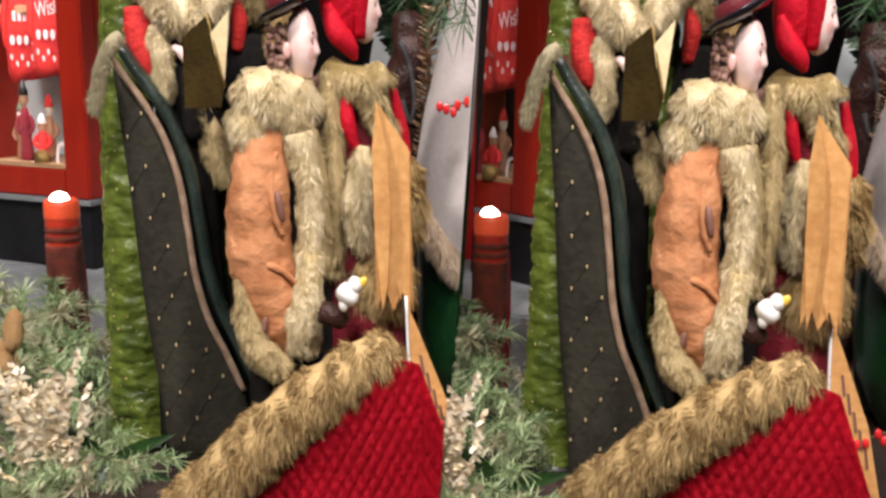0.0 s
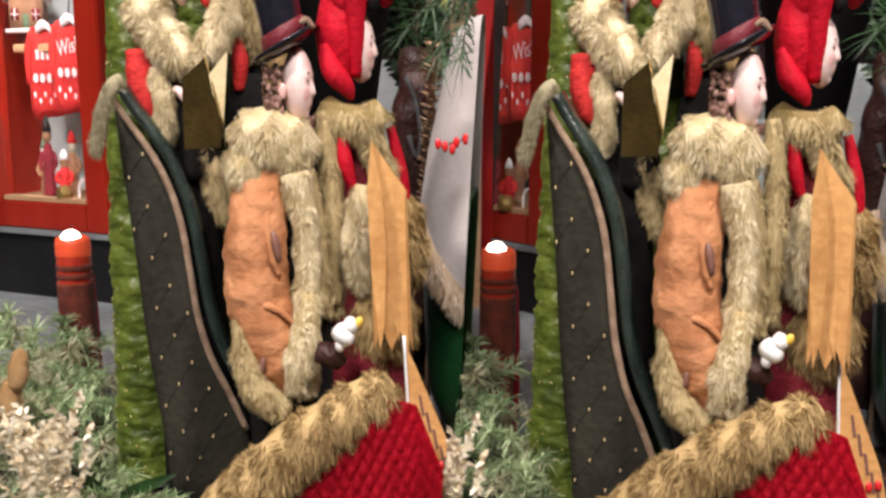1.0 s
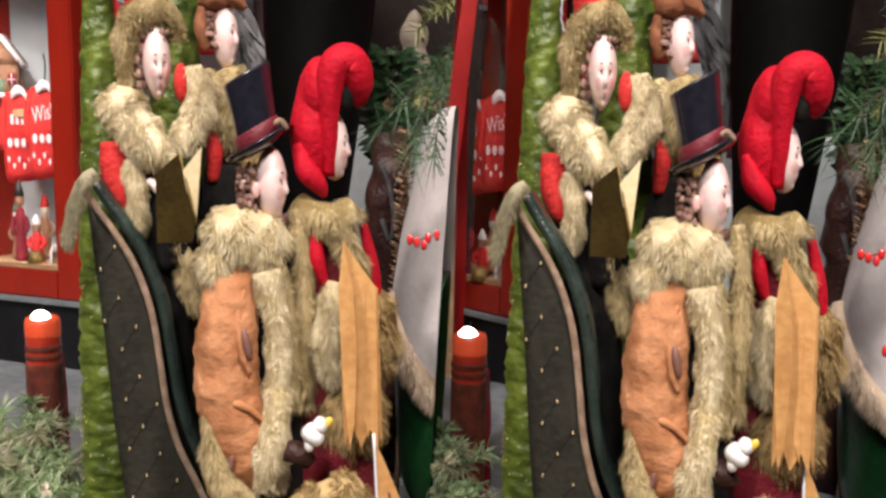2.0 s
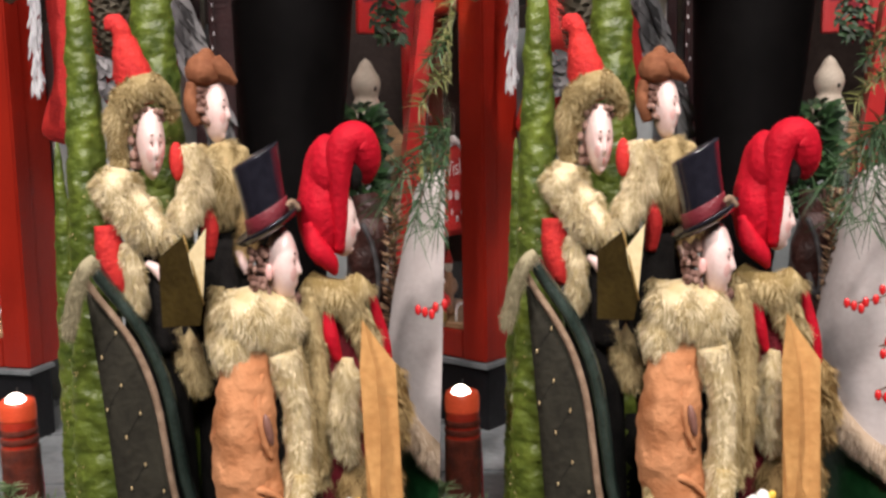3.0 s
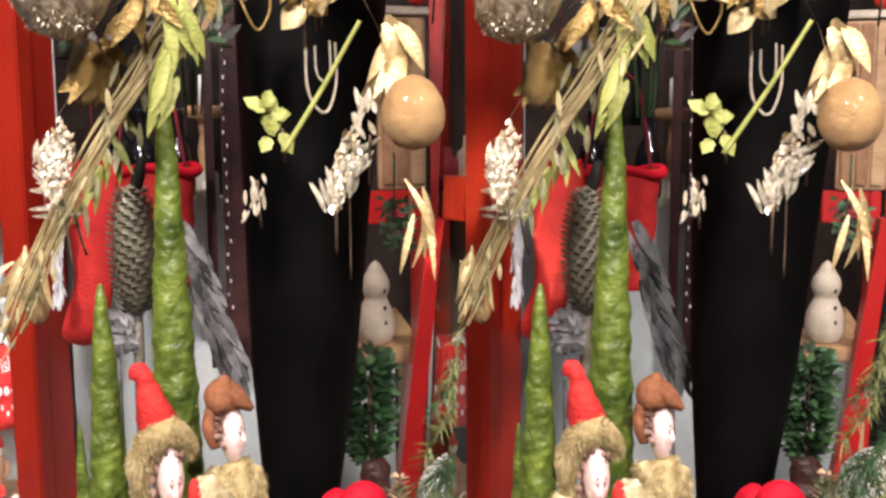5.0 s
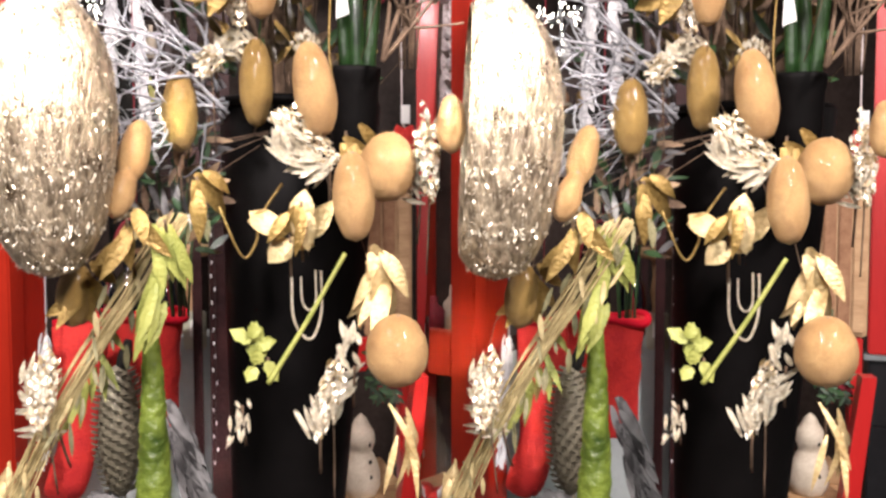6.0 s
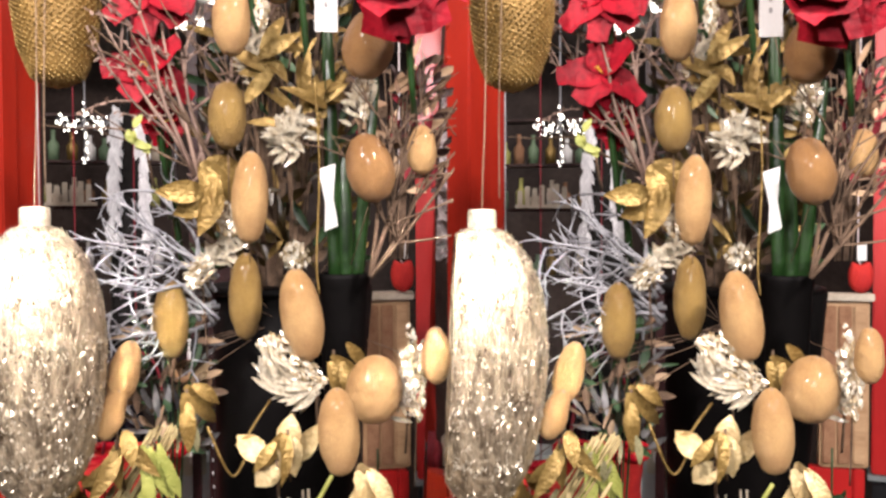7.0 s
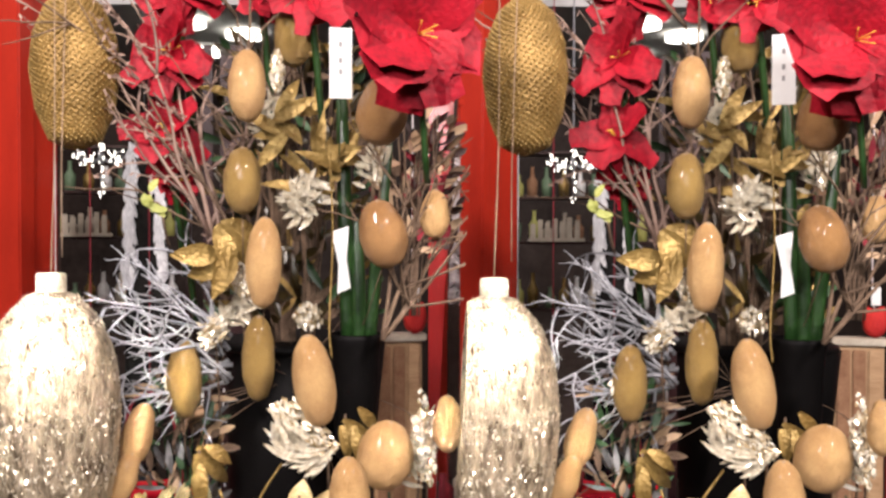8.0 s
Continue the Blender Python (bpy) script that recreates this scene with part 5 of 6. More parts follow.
place(felt_bag(0.000864), (-0.4296, 1.470, 1.6719))
b = bmesh.new()
plate(b, [(-48, 0), (40, 10), (34, -120), (20, -230), (0, -300), (-30, -318), (-66, -300), (-60, -260), (-42, -200), (-46, -100)], 0, 26, n=40, bulge=10)
ob = thing("red_stocking", "red felt stocking hanging by the cabinet", "stocking")
part("leg", b, RED_CLOTH, ob, 0.000775)
b = bmesh.new()
tube(b, [(-46, 10, 4, 9), (0, 6, 8, 10), (42, 10, 12, 9)], 0, 8, n=10)
part("cuff", b, RED_VELVET, ob, 0.000775)
b = bmesh.new()
tube(b, [(0, 10, 4, 1), (0, 10, 300, 1), (0, 10, 2050, 1)], 0, 5, n=6)
part("cord", b, DARK_RED, ob, 0.000775)
place(ob, (-0.4677, 1.320, 1.6826))


def big_cone(k):
    top = thing("giant_pine_cone", "large grey brown pine cone standing upright", "pine cone")
    b = bmesh.new()
    ball(b, (0, 0, 0), (36, 36, 122), 0, 16, 12)
    tube(b, [(0, 0, -100, 10), (0, 0, -420, 10)], 0, 8, n=4)
    part("core", b, CONE_BROWN, top, k)
    s = bmesh.new()
    leaf(s, Vector((0, 0, 0)), Vector((1, 0, 0.9)), Vector((0.9, 0, -1)), 15, 15, 0, -0.35)
    first = None
    for i in range(230):
        v = (i + 0.5) / 230
        h = 112 - 224 * v
        w = i * 2.39996
        rad = 36 * math.sqrt(max(0.03, 1 - (h / 122) ** 2))
        if first is None:
            o = first = part("scale", s, CONE_BROWN, top, k)
        else:
            o = first.copy()
            scene.collection.objects.link(o)
        o.matrix_basis = Matrix.Translation((math.cos(w) * rad * k, math.sin(w) * rad * k, h * k)) @ Matrix.Rotation(w, 4, "Z")
    b = bmesh.new()
    tube(b, [(4, 0, 105, 9), (12, 0, 135, 12), (20, -4, 165, 7)], 0, 8, n=8)
    part("stalk", b, BLACK_FELT, top, k)
    return top


place(big_cone(0.000627), (-0.3430, 1.070, 1.5996))
b = bmesh.new()
r = random.Random(41)
for i in range(120):
    s = r.random()
    p = Vector((-50 + 75 * s + r.uniform(-18, 18), r.uniform(-10, 20), 130 - 250 * s + r.uniform(-20, 20)))
    leaf(b, p, Vector((0.5 + r.uniform(-0.3, 0.3), r.uniform(-0.3, 0.1), -1)), Vector((0.2, -1, 0.2)), r.uniform(50, 90), 15, 0, 0.1)
tube(b, [(-50, 10, 140, 5), (20, 12, -120, 6), (30, 16, -700, 6)], 0, 7, n=12)
ob = tagged(done(b, "feather_bird", [FEATHER], 0.000644), "grey feathered ornament on a thin pole", "ornament")
place(ob, (-0.2625, 1.090, 1.5401))
b = bmesh.new()
r = random.Random(43)
for i in range(60):
    leaf(b, Vector((r.uniform(-20, 20), r.uniform(-8, 8), r.uniform(-40, 40))), Vector((r.uniform(-1, 1), -0.3, r.uniform(-0.6, 1))), Vector((0, -1, 0.2)), 26, 14, 0, 0.2)
tube(b, [(0, 4, 0, 4), (0, 4, -560, 4)], 0, 6, n=4)
place(tagged(done(b, "grey_foliage", [FEATHER], 0.000627), "dusty grey leaves on a stalk", "leaves"), (-0.3632, 1.060, 1.5078))


def candlestick(k):
    top = thing("candlestick", "wooden candlestick with a white candle", "candlestick")
    b = bmesh.new()
    lathe(b, [(20, -150), (14, -140), (9, -100), (13, -70), (8, -40), (12, -12), (34, -8), (36, 6), (33, 10), (8, 12)], seg=20)
    part("stand", b, WOOD, top, k)
    b = bmesh.new()
    lathe(b, [(9, 10), (9, 62), (5, 65)], seg=14)
    part("candle", b, WHITE, top, k, "white candle")
    return top


SP = (-0.3430, 1.600, 1.6231)
C1 = (-0.3817, 1.620, 1.7908)
place(candlestick(0.000954), (C1[0], 1.63, SP[2] + 0.143))
b = bmesh.new()
lathe(b, [(24, 0), (25, 60), (22, 90), (9, 110), (8, 150), (10, 155)], seg=18)
bottle = tagged(done(b, "black_bottle", BOTTLE, 0.000954), "glossy black glass bottle", "bottle", "black bottles")
for x in (215, 245, 320):
    p = {215: (-0.5193, 1.620, 1.6993), 245: (-0.4919, 1.640, 1.6987), 320: (-0.4244, 1.630, 1.6985)}[x]
    place(bottle if x == 215 else copy_thing(bottle, Matrix()), (p[0], p[1], SP[2] + 0.001))


def switch_plate(k):
    top = thing("light_switch", "almond plastic light switch with white rocker", "light switch")
    b = bmesh.new()
    box(b, -20, 20, 0, 8, -34, 34, bevel=3)
    part("plate", b, SWITCH, top, k, smooth=False)
    b = bmesh.new()
    box(b, -9, 9, -4, 2, -12, 18, bevel=2)
    part("rocker", b, WHITE, top, k, "white rocker", smooth=False)
    return top


place(switch_plate(0.000942), (-0.3694, 1.585, 1.6357))
b = bmesh.new()
r = random.Random(51)
for i in range(160):
    leaf(b, Vector((r.uniform(-7, 7) - i * 0.06, r.uniform(-6, 6), 110 - i * 1.4)), Vector((r.uniform(-0.3, 0.3), -0.1, -1)), Vector((0, -1, 0)), 26, 3.5, 0, 0.05)
tube(b, [(4, 4, 2238, 1), (4, 4, 190, 1), (2, 4, 0, 2)], 0, 5, n=6)
place(tagged(done(b, "white_fringe", [WHITE_SILVER], 0.000759), "hanging white feather fringe", "ornament"), (-0.4989, 1.270, 1.5979))


def snow_figurine(k):
    b = bmesh.new()
    lathe(b, [(26, 0), (34, 20), (33, 48), (24, 72), (20, 82), (25, 98), (24, 114), (15, 130), (10, 140), (2, 148)], seg=24, n=34)
    for z in (40, 66, 96):
        ball(b, (12, (-31, -26, -21)[(z > 50) + (z > 80)], z), (3, 3, 4.5), 1, 8, 6)
    return tagged(done(b, "snow_figurine", [CREAM, DARK], k), "cream carved figurine with black buttons on a wooden shelf", "figurine")


SH = (-0.0765, 1.370, 1.4256)
b = bmesh.new()
box(b, -0.045, 0.05, -0.05, 0.09, -0.022, 0, bevel=0.003)
box(b, 0.030, 0.048, -0.03, 0.03, -0.60, -0.0225, bevel=0.002)
place(tagged(done(b, "wooden_shelf", WOOD, smooth=False), "light wooden shelf on a board", "shelf"), SH)
place(snow_figurine(0.000811 * 1.0), (SH[0] - 0.008, 1.36, SH[2] + 0.001))
b = bmesh.new()
plate(b, [(-8, 0), (34, 0), (34, 8), (4, 50), (-6, 50)], 0, 12)
place(tagged(done(b, "wooden_bracket", WOOD, 0.000823, smooth=False), "slanted light wooden board on the shelf", "board"), (SH[0] + 0.018, 1.40, SH[2] + 0.001))
b = bmesh.new()
r = random.Random(61)
for i in range(90):
    leaf(b, Vector((r.uniform(-26, 26), r.uniform(-10, 10), r.uniform(-30, 50))), Vector((r.uniform(-1, 1), -0.3, r.uniform(-1, 0.4))), Vector((0, -1, 0.2)), 22, 8, i % 5 == 0, 0.2)
tube(b, [(0, 6, 0, 2), (0, 6, 130, 2)], 0, 5, n=4)
place(tagged(done(b, "dark_posy", [DARK_LEAF, DARK_RED], 0.000799), "hanging posy of dark red and green leaves", "posy", kind="stuff"), (-0.0542, 1.350, 1.5979))

# ---- bouquet above the vase ----
MOUTH = Vector((VX[0], 0.93, RIM[2] - 0.03))


def egg_pick(k, rx, ry, tilt, mat, spot):
    top = thing("egg_ornament", "tan glittered egg ornament on a thin wire" if mat is EGG_TAN else "amber brown egg ornament on a thin wire" if mat is EGG_BROWN else "olive gold egg ornament on a thin wire", "ornament", "egg ornaments in the bouquet")
    b = bmesh.new()
    lathe(b, [(0.3, -ry), (rx * 0.55, -ry * 0.86), (rx * 0.92, -ry * 0.45), (rx, -ry * 0.05), (rx * 0.93, ry * 0.35), (rx * 0.66, ry * 0.75), (rx * 0.3, ry * 0.95), (0.3, ry)], (0, 0, 0), 0, 24, n=24, tilt=tilt, lump=2.5, freq=0.05)
    part("shell", b, mat, top, k)
    b = bmesh.new()
    ball(b, Matrix.Rotation(radians(tilt), 3, "Y") @ Vector((0, -rx * 0.2, ry * 0.95)), (4, 4, 4), 0, 8, 6)
    part("tip", b, BRAID, top, k)
    b = bmesh.new()
    turn = Matrix.Rotation(radians(-TURN), 3, "Z")
    to = turn @ (MOUTH - Vector(spot)) / k
    tube(b, [(0, 0, -ry * 0.9, 1.2), (to.x * 0.15, to.y * 0.5 + 60, (to.z - ry) * 0.6, 1.0), (to.x, to.y, to.z, 1.0)], 0, 5, n=8)
    part("wire", b, TWIG, top, k)
    return top


for spot, k, rx, ry, tilt, mat in (
        ((-0.1357, 0.790, 2.0497), 0.000469, 32, 82, 2, EGG_TAN), ((-0.2197, 0.860, 1.9414), 0.000511, 31, 70, 0, EGG_OLIVE),
        ((-0.0925, 0.775, 1.9536), 0.000460, 37, 84, -9, EGG_TAN), ((-0.0594, 0.730, 1.8676), 0.000434, 37, 80, -3, EGG_TAN),
        ((-0.0344, 0.780, 1.8911), 0.000463, 50, 62, 8, EGG_TAN), ((-0.0369, 0.790, 2.0735), 0.000469, 42, 62, -12, EGG_BROWN),
        ((-0.1474, 0.830, 1.9647), 0.000493, 29, 77, 0, EGG_OLIVE), ((-0.1511, 0.800, 2.1975), 0.000475, 33, 65, 0, EGG_TAN),
        ((-0.1553, 0.800, 2.1181), 0.000475, 33, 60, 0, EGG_OLIVE), ((-0.0380, 0.800, 2.1766), 0.000475, 45, 62, 12, EGG_BROWN),
        ((-0.2439, 0.800, 1.9039), 0.000475, 27, 58, 14, EGG_TAN), ((-0.2525, 0.790, 1.8704), 0.000469, 24, 48, 20, EGG_TAN),
        ((0.0161, 0.745, 1.9238), 0.000443, 26, 52, 0, EGG_TAN), ((-0.0269, 0.740, 1.7465), 0.000440, 55, 66, 0, EGG_TAN),
        ((-0.3030, 0.820, 1.7834), 0.000490, 30, 58, 6, EGG_OLIVE), ((-0.3666, 0.850, 1.5852), 0.000508, 21, 48, 0, EGG_TAN),
        ((-0.1206, 0.860, 2.2538), 0.000512, 34, 60, 0, EGG_OLIVE), ((0.0066, 0.820, 2.0905), 0.000489, 26, 44, 0, EGG_TAN)):
    place(egg_pick(k, rx, ry, tilt, mat, spot), spot)


def big_ball(k):
    top = thing("glass_ball", "large silvered glass ball glittering in lamp light", "ornament")
    b = bmesh.new()
    prof = [(1, -290), (50, -270), (88, -205), (110, -100), (117, 0), (108, 90), (84, 155), (46, 200), (24, 212)]
    lathe(b, prof, seg=48, n=80, lump=1.5, freq=0.08)
    part("ball", b, BALL, top, k)
    b = bmesh.new()
    lathe(b, [(24, 208), (26, 212), (26, 240), (22, 244), (1, 245)], seg=24)
    part("cap", b, GLITTER, top, k)
    b = bmesh.new()
    tube(b, [(0, 0, 244, 1.2), (8, 4, 700, 1.2), (4, 10, 2600, 1.2)], 0, 5, n=12)
    part("string", b, BRAID, top, k)
    s = bmesh.new()
    r = random.Random(71)
    for i in range(5200):
        h = r.uniform(-285, 205)
        rad = np.interp(h, [q[1] for q in prof], [q[0] for q in prof]) + 1
        w = r.uniform(math.pi * 0.9, 2.1 * math.pi)
        out = Vector((math.cos(w), math.sin(w), 0))
        n = (out + Vector((r.uniform(-.8, .8), r.uniform(-.8, .8), r.uniform(-.7, .7)))).normalized()
        d = (Vector((r.uniform(-.5, .5), r.uniform(-.5, .5), 1)).cross(n)).cross(n).normalized() * r.uniform(3, 9)
        e = d.cross(n).normalized() * r.uniform(1.2, 2.6)
        p = out * rad + Vector((0, 0, h))
        s.faces.new([s.verts.new(q) for q in (p - d, p - e, p + d, p + e)])
    tagged(part("spangle_coat", s, SPANGLE, top, k, "champagne and silver spangles", smooth=False), kind="stuff")
    return top


place(big_ball(0.000447), (-0.2998, 0.760, 1.9332))


def bead_egg(k):
    top = thing("beaded_egg", "large gold beaded egg hanging on a string", "ornament")
    b = bmesh.new()
    prof = [(1, -142), (40, -124), (62, -70), (72, 0), (66, 60), (46, 112), (20, 136), (1, 142)]
    lathe(b, prof, seg=40, n=50)
    part("shell", b, EGG_GOLD, top, k)
    s = bmesh.new()
    i = 0
    for i in range(1500):
        v = (i + 0.5) / 1500
        h = 138 - 276 * v
        w = i * 2.39996
        if math.sin(w) > 0.25:
            continue
        rad = np.interp(h, [p[1] for p in prof], [p[0] for p in prof]) + 3
        c = Vector((math.cos(w) * rad, math.sin(w) * rad, h))
        bmesh.ops.create_icosphere(s, subdivisions=1, radius=3.0, matrix=Matrix.Translation(c))
    tagged(part("bead_cover", s, GOLD_LEAF, top, k, "small gold beads"), kind="stuff")
    b = bmesh.new()
    tube(b, [(-6, -62, 140, 1.2), (-8, -80, 0, 1.2), (-14, -70, -180, 1.2), (-18, -40, -330, 1.2)], 0, 5, n=14)
    tube(b, [(0, 0, 140, 1.2), (0, 4, 700, 1.2), (0, 4, 1900, 1.2)], 0, 5, n=8)
    part("string", b, BRAID, top, k)
    return top


place(bead_egg(0.000506), (-0.3167, 0.860, 2.2200))


def leaf_fan(name, label, category, k, mat, n, length, width, spread, lean, seed, lobes=0, curl=0.15, stem=160, depth=0.35, along=0.0):
    top = thing(name, label, category)
    r = random.Random(seed)
    for i in range(n):
        b = bmesh.new()
        w = radians(lean + spread * (i / max(n - 1, 1) - 0.5) + r.uniform(-8, 8))
        p = Vector((r.uniform(-8, 8), r.uniform(-8, 8), r.uniform(-8, 8)))
        if along:
            p += Vector((math.sin(radians(lean)), 0, math.cos(radians(lean)))) * along * i / n + Vector((r.uniform(-18, 18), r.uniform(-10, 10), r.uniform(-18, 18)))
        leaf(b, p, Vector((math.sin(w), r.uniform(-depth, depth * 0.4), math.cos(w))), Vector((r.uniform(-.4, .4), -1, r.uniform(-.1, .5))), length * r.uniform(0.65, 1.15), width, 0, curl, lobes)
        part("leaf", b, mat, top, k, smooth=mat is not GLITTER)
    b = bmesh.new()
    tube(b, [(0, 0, 0, 2.5), (4, 30, -stem * 0.5, 2.5), (10, 70, -stem, 2.5)], 0, 6, n=6)
    part("stem", b, TWIG, top, k)
    return top


for spot, k, n, length, width, spread, lean, seed in (
        ((-0.0807, 0.770, 1.8934), 0.000457, 16, 105, 22, 110, -70, 1), ((-0.1082, 0.820, 2.0889), 0.000487, 18, 75, 22, 250, 10, 2),
        ((-0.0068, 0.800, 1.8680), 0.000475, 12, 80, 18, 120, 0, 3), ((-0.0911, 0.780, 1.6692), 0.000466, 13, 100, 20, 70, 15, 4),
        ((-0.0619, 0.770, 1.7292), 0.000460, 5, 70, 22, 40, -10, 9),
        ((-0.3195, 0.820, 1.6678), 0.000490, 18, 110, 18, 110, -28, 5), ((-0.1879, 0.860, 1.9855), 0.000511, 12, 70, 18, 200, 30, 6),
        ((-0.1569, 0.790, 1.6924), 0.000472, 5, 50, 14, 50, 180, 7), ((-0.0494, 0.860, 2.1218), 0.000512, 9, 70, 18, 120, 0, 8), ((-0.1411, 0.860, 2.1572), 0.000512, 12, 80, 16, 160, 0, 10)):
    place(leaf_fan("glitter_leaf_pick", "champagne glitter leaf pick in the bouquet", "ornament", k, GLITTER, int(n * 3), length * 0.5, width * 0.5, spread * 1.2, lean, seed, along=length * 0.85, stem=90), spot)
for spot, k, n, length, width, spread, lean, seed, mat in (
        ((-0.1131, 0.770, 1.8368), 0.000458, 6, 85, 50, 300, 20, 11, GOLD_CLOTH), ((-0.0461, 0.800, 1.8199), 0.000476, 7, 120, 36, 70, 170, 12, GOLD_CLOTH),
        ((-0.1027, 0.760, 1.8632), 0.000452, 3, 90, 24, 50, -160, 13, GOLD_LEAF), ((-0.1777, 0.830, 2.0751), 0.000493, 6, 110, 46, 150, 190, 14, GOLD_LEAF),
        ((-0.1997, 0.830, 1.8837), 0.000493, 4, 90, 30, 80, 150, 15, GOLD_LEAF), ((-0.0693, 0.800, 1.9213), 0.000475, 3, 90, 26, 60, 160, 16, GOLD_LEAF),
        ((-0.2487, 0.790, 1.8491), 0.000469, 4, 100, 34, 90, 190, 17, GOLD_LEAF), ((-0.1248, 0.840, 2.1642), 0.000499, 6, 90, 30, 260, 0, 18, GOLD_LEAF),
        ((-0.0809, 0.840, 2.1198), 0.000499, 7, 90, 26, 200, -10, 19, GOLD_LEAF), ((-0.2865, 0.820, 1.8012), 0.000490, 7, 90, 28, 120, 190, 20, GOLD_LEAF),
        ((-0.0410, 0.800, 1.8125), 0.000478, 5, 110, 26, 60, 190, 21, GOLD_CLOTH), ((-0.0282, 0.800, 1.6862), 0.000478, 5, 130, 14, 60, 170, 22, GOLD_CLOTH),
        ((-0.3630, 0.840, 1.6315), 0.000502, 7, 150, 16, 70, 205, 23, GOLD_CLOTH), ((-0.0993, 0.850, 2.1161), 0.000506, 6, 110, 22, 160, 0, 24, GOLD_LEAF)):
    place(leaf_fan("gold_leaf_pick", "antique gold cloth leaves in the bouquet", "ornament", k, mat, n + 2, length * 0.85, width * 0.9, spread, lean, seed, curl=0.45, along=length * 0.35, depth=0.8, stem=110), spot)
for spot, k, n, length, width, spread, lean, seed, lobes in (
        ((-0.2205, 0.800, 1.8480), 0.000476, 8, 230, 26, 16, 184, 31, 1), ((-0.1336, 0.780, 1.7348), 0.000464, 6, 75, 30, 160, -30, 32, 1),
        ((-0.2280, 0.820, 2.0892), 0.000487, 3, 65, 20, 60, -30, 33, 0), ((-0.2954, 0.840, 1.7497), 0.000502, 4, 170, 16, 30, 182, 34, 1)):
    place(leaf_fan("lime_leaf_sprig", "lime green lobed leaf sprig", "leaf", k, LIME_LEAF, n * 2, length * 0.5, width * 0.75, spread * 2.2, lean, seed, lobes, stem=60, along=length * 0.7), spot)


def wire(name, label, category, k, rows, mat, spot, seg=6, n=24):
    b = bmesh.new()
    tube(b, rows, 0, seg, n=n)
    return place(tagged(done(b, name, mat, k), label, category), spot)


wire("green_stalk", "thin green stalk leaning over the vase", "stalk", 0.000455, [(140, 0, 200, 4), (70, -2, 80, 4.5), (0, 0, -30, 5)], LIME_LEAF, (-0.1314, 0.765, 1.7297))
wire("gold_chain", "thin gold wire chain at the vase", "chain", 0.000476, [(-50, 0, 90, 2.4), (-22, 0, 20, 2.4), (-4, 0, 0, 2.4), (14, 0, 30, 2.4), (20, 0, 70, 2.4), (60, 6, 130, 2.4)], GOLD_LEAF, (-0.1511, 0.800, 1.8159))
wire("gold_loop", "looped thin gold wire below the flower", "wire", 0.000470, [(-26, 0, 60, 2.4), (-24, 0, -10, 2.4), (-6, 0, -46, 2.4), (12, 0, -46, 2.4), (26, 0, 0, 2.4), (26, 4, 70, 2.4)], GLITTER, (-0.1022, 0.790, 1.7721))
wire("gold_loop", "looped thin gold wire below the flower", "wire", 0.000470, [(-14, 0, 50, 2), (-12, 0, 6, 2), (0, 0, -10, 2), (12, 0, 6, 2), (12, 4, 60, 2)], GLITTER, (-0.0997, 0.785, 1.7780))
wire("gold_wire", "thin gold wire hanging from the bouquet", "wire", 0.000475, [(0, 0, 260, 1.6), (6, 0, 100, 1.6), (0, 0, -60, 1.6), (4, 0, -120, 1.6)], GOLD_LEAF, (-0.0826, 0.800, 2.0260))


def twigs(k, roots, mats, seed, n, length, r0, forks, bend=0.4, depth=0.3):
    b = bmesh.new()
    r = random.Random(seed)

    def grow(p, d, L, rad, level):
        pts = [p]
        for i in range(4):
            d = (d + Vector((r.uniform(-bend, bend), r.uniform(-bend, bend) * depth, r.uniform(-bend, bend)))).normalized()
            pts.append(pts[-1] + d * L / 4)
        tube(b, [(*q, rad * (1 - 0.17 * i)) for i, q in enumerate(pts)], 0, 5, n=8)
        if level:
            for i in range(forks):
                grow(pts[r.randint(1, 4)], (d + Vector((r.uniform(-1, 1), r.uniform(-0.3, 0.3), r.uniform(-0.8, 0.8)))).normalized(), L * 0.55, rad * 0.65, level - 1)

    for i in range(n):
        p, d = roots(r)
        grow(Vector(p), Vector(d).normalized(), length * r.uniform(0.7, 1.2), r0, 2)
    return b


b = twigs(1, lambda r: ((r.uniform(-20, 20), r.uniform(-10, 30), r.uniform(-90, 30)), (r.uniform(-1.4, -0.2), r.uniform(-0.3, 0.2), r.uniform(-0.4, 1.0))), None, 81, 15, 170, 4.8, 3)
place(tagged(done(b, "silver_branch", SILVER_TWIG, 0.000517), "tangled silvered branches in the bouquet", "branch", kind="stuff"), (-0.1876, 0.870, 1.9746))
b = twigs(1, lambda r: ((r.uniform(-20, 20), r.uniform(-10, 30), 0), (r.uniform(-0.5, 0.2), r.uniform(-0.2, 0.2), 1)), None, 82, 5, 430, 5, 3, 0.2)
place(tagged(done(b, "brown_branch", TWIG, 0.000523), "upright brown branches in the bouquet", "branch", kind="stuff"), (-0.1480, 0.880, 2.0101))
b = twigs(1, lambda r: ((0, 0, 0), (r.uniform(0.2, 0.7), 0, 1)), None, 83, 4, 330, 4.5, 3, 0.2)
place(tagged(done(b, "brown_branch", TWIG, 0.000487), "leaning brown branches over the black pot", "branch", kind="stuff"), (-0.0389, 0.820, 1.9818))
b = twigs(1, lambda r: ((r.uniform(-20, 20), 0, 0), (r.uniform(-0.6, 0.2), 0, 1)), None, 84, 5, 330, 5, 3, 0.25)
r = random.Random(85)
b.verts.ensure_lookup_table()
for v in r.sample(list(b.verts), 420):
    blade(b, v.co.copy(), Vector((r.uniform(-1, 1), r.uniform(-1, 0.4), r.uniform(-1, 1))), 12, 4, 0)
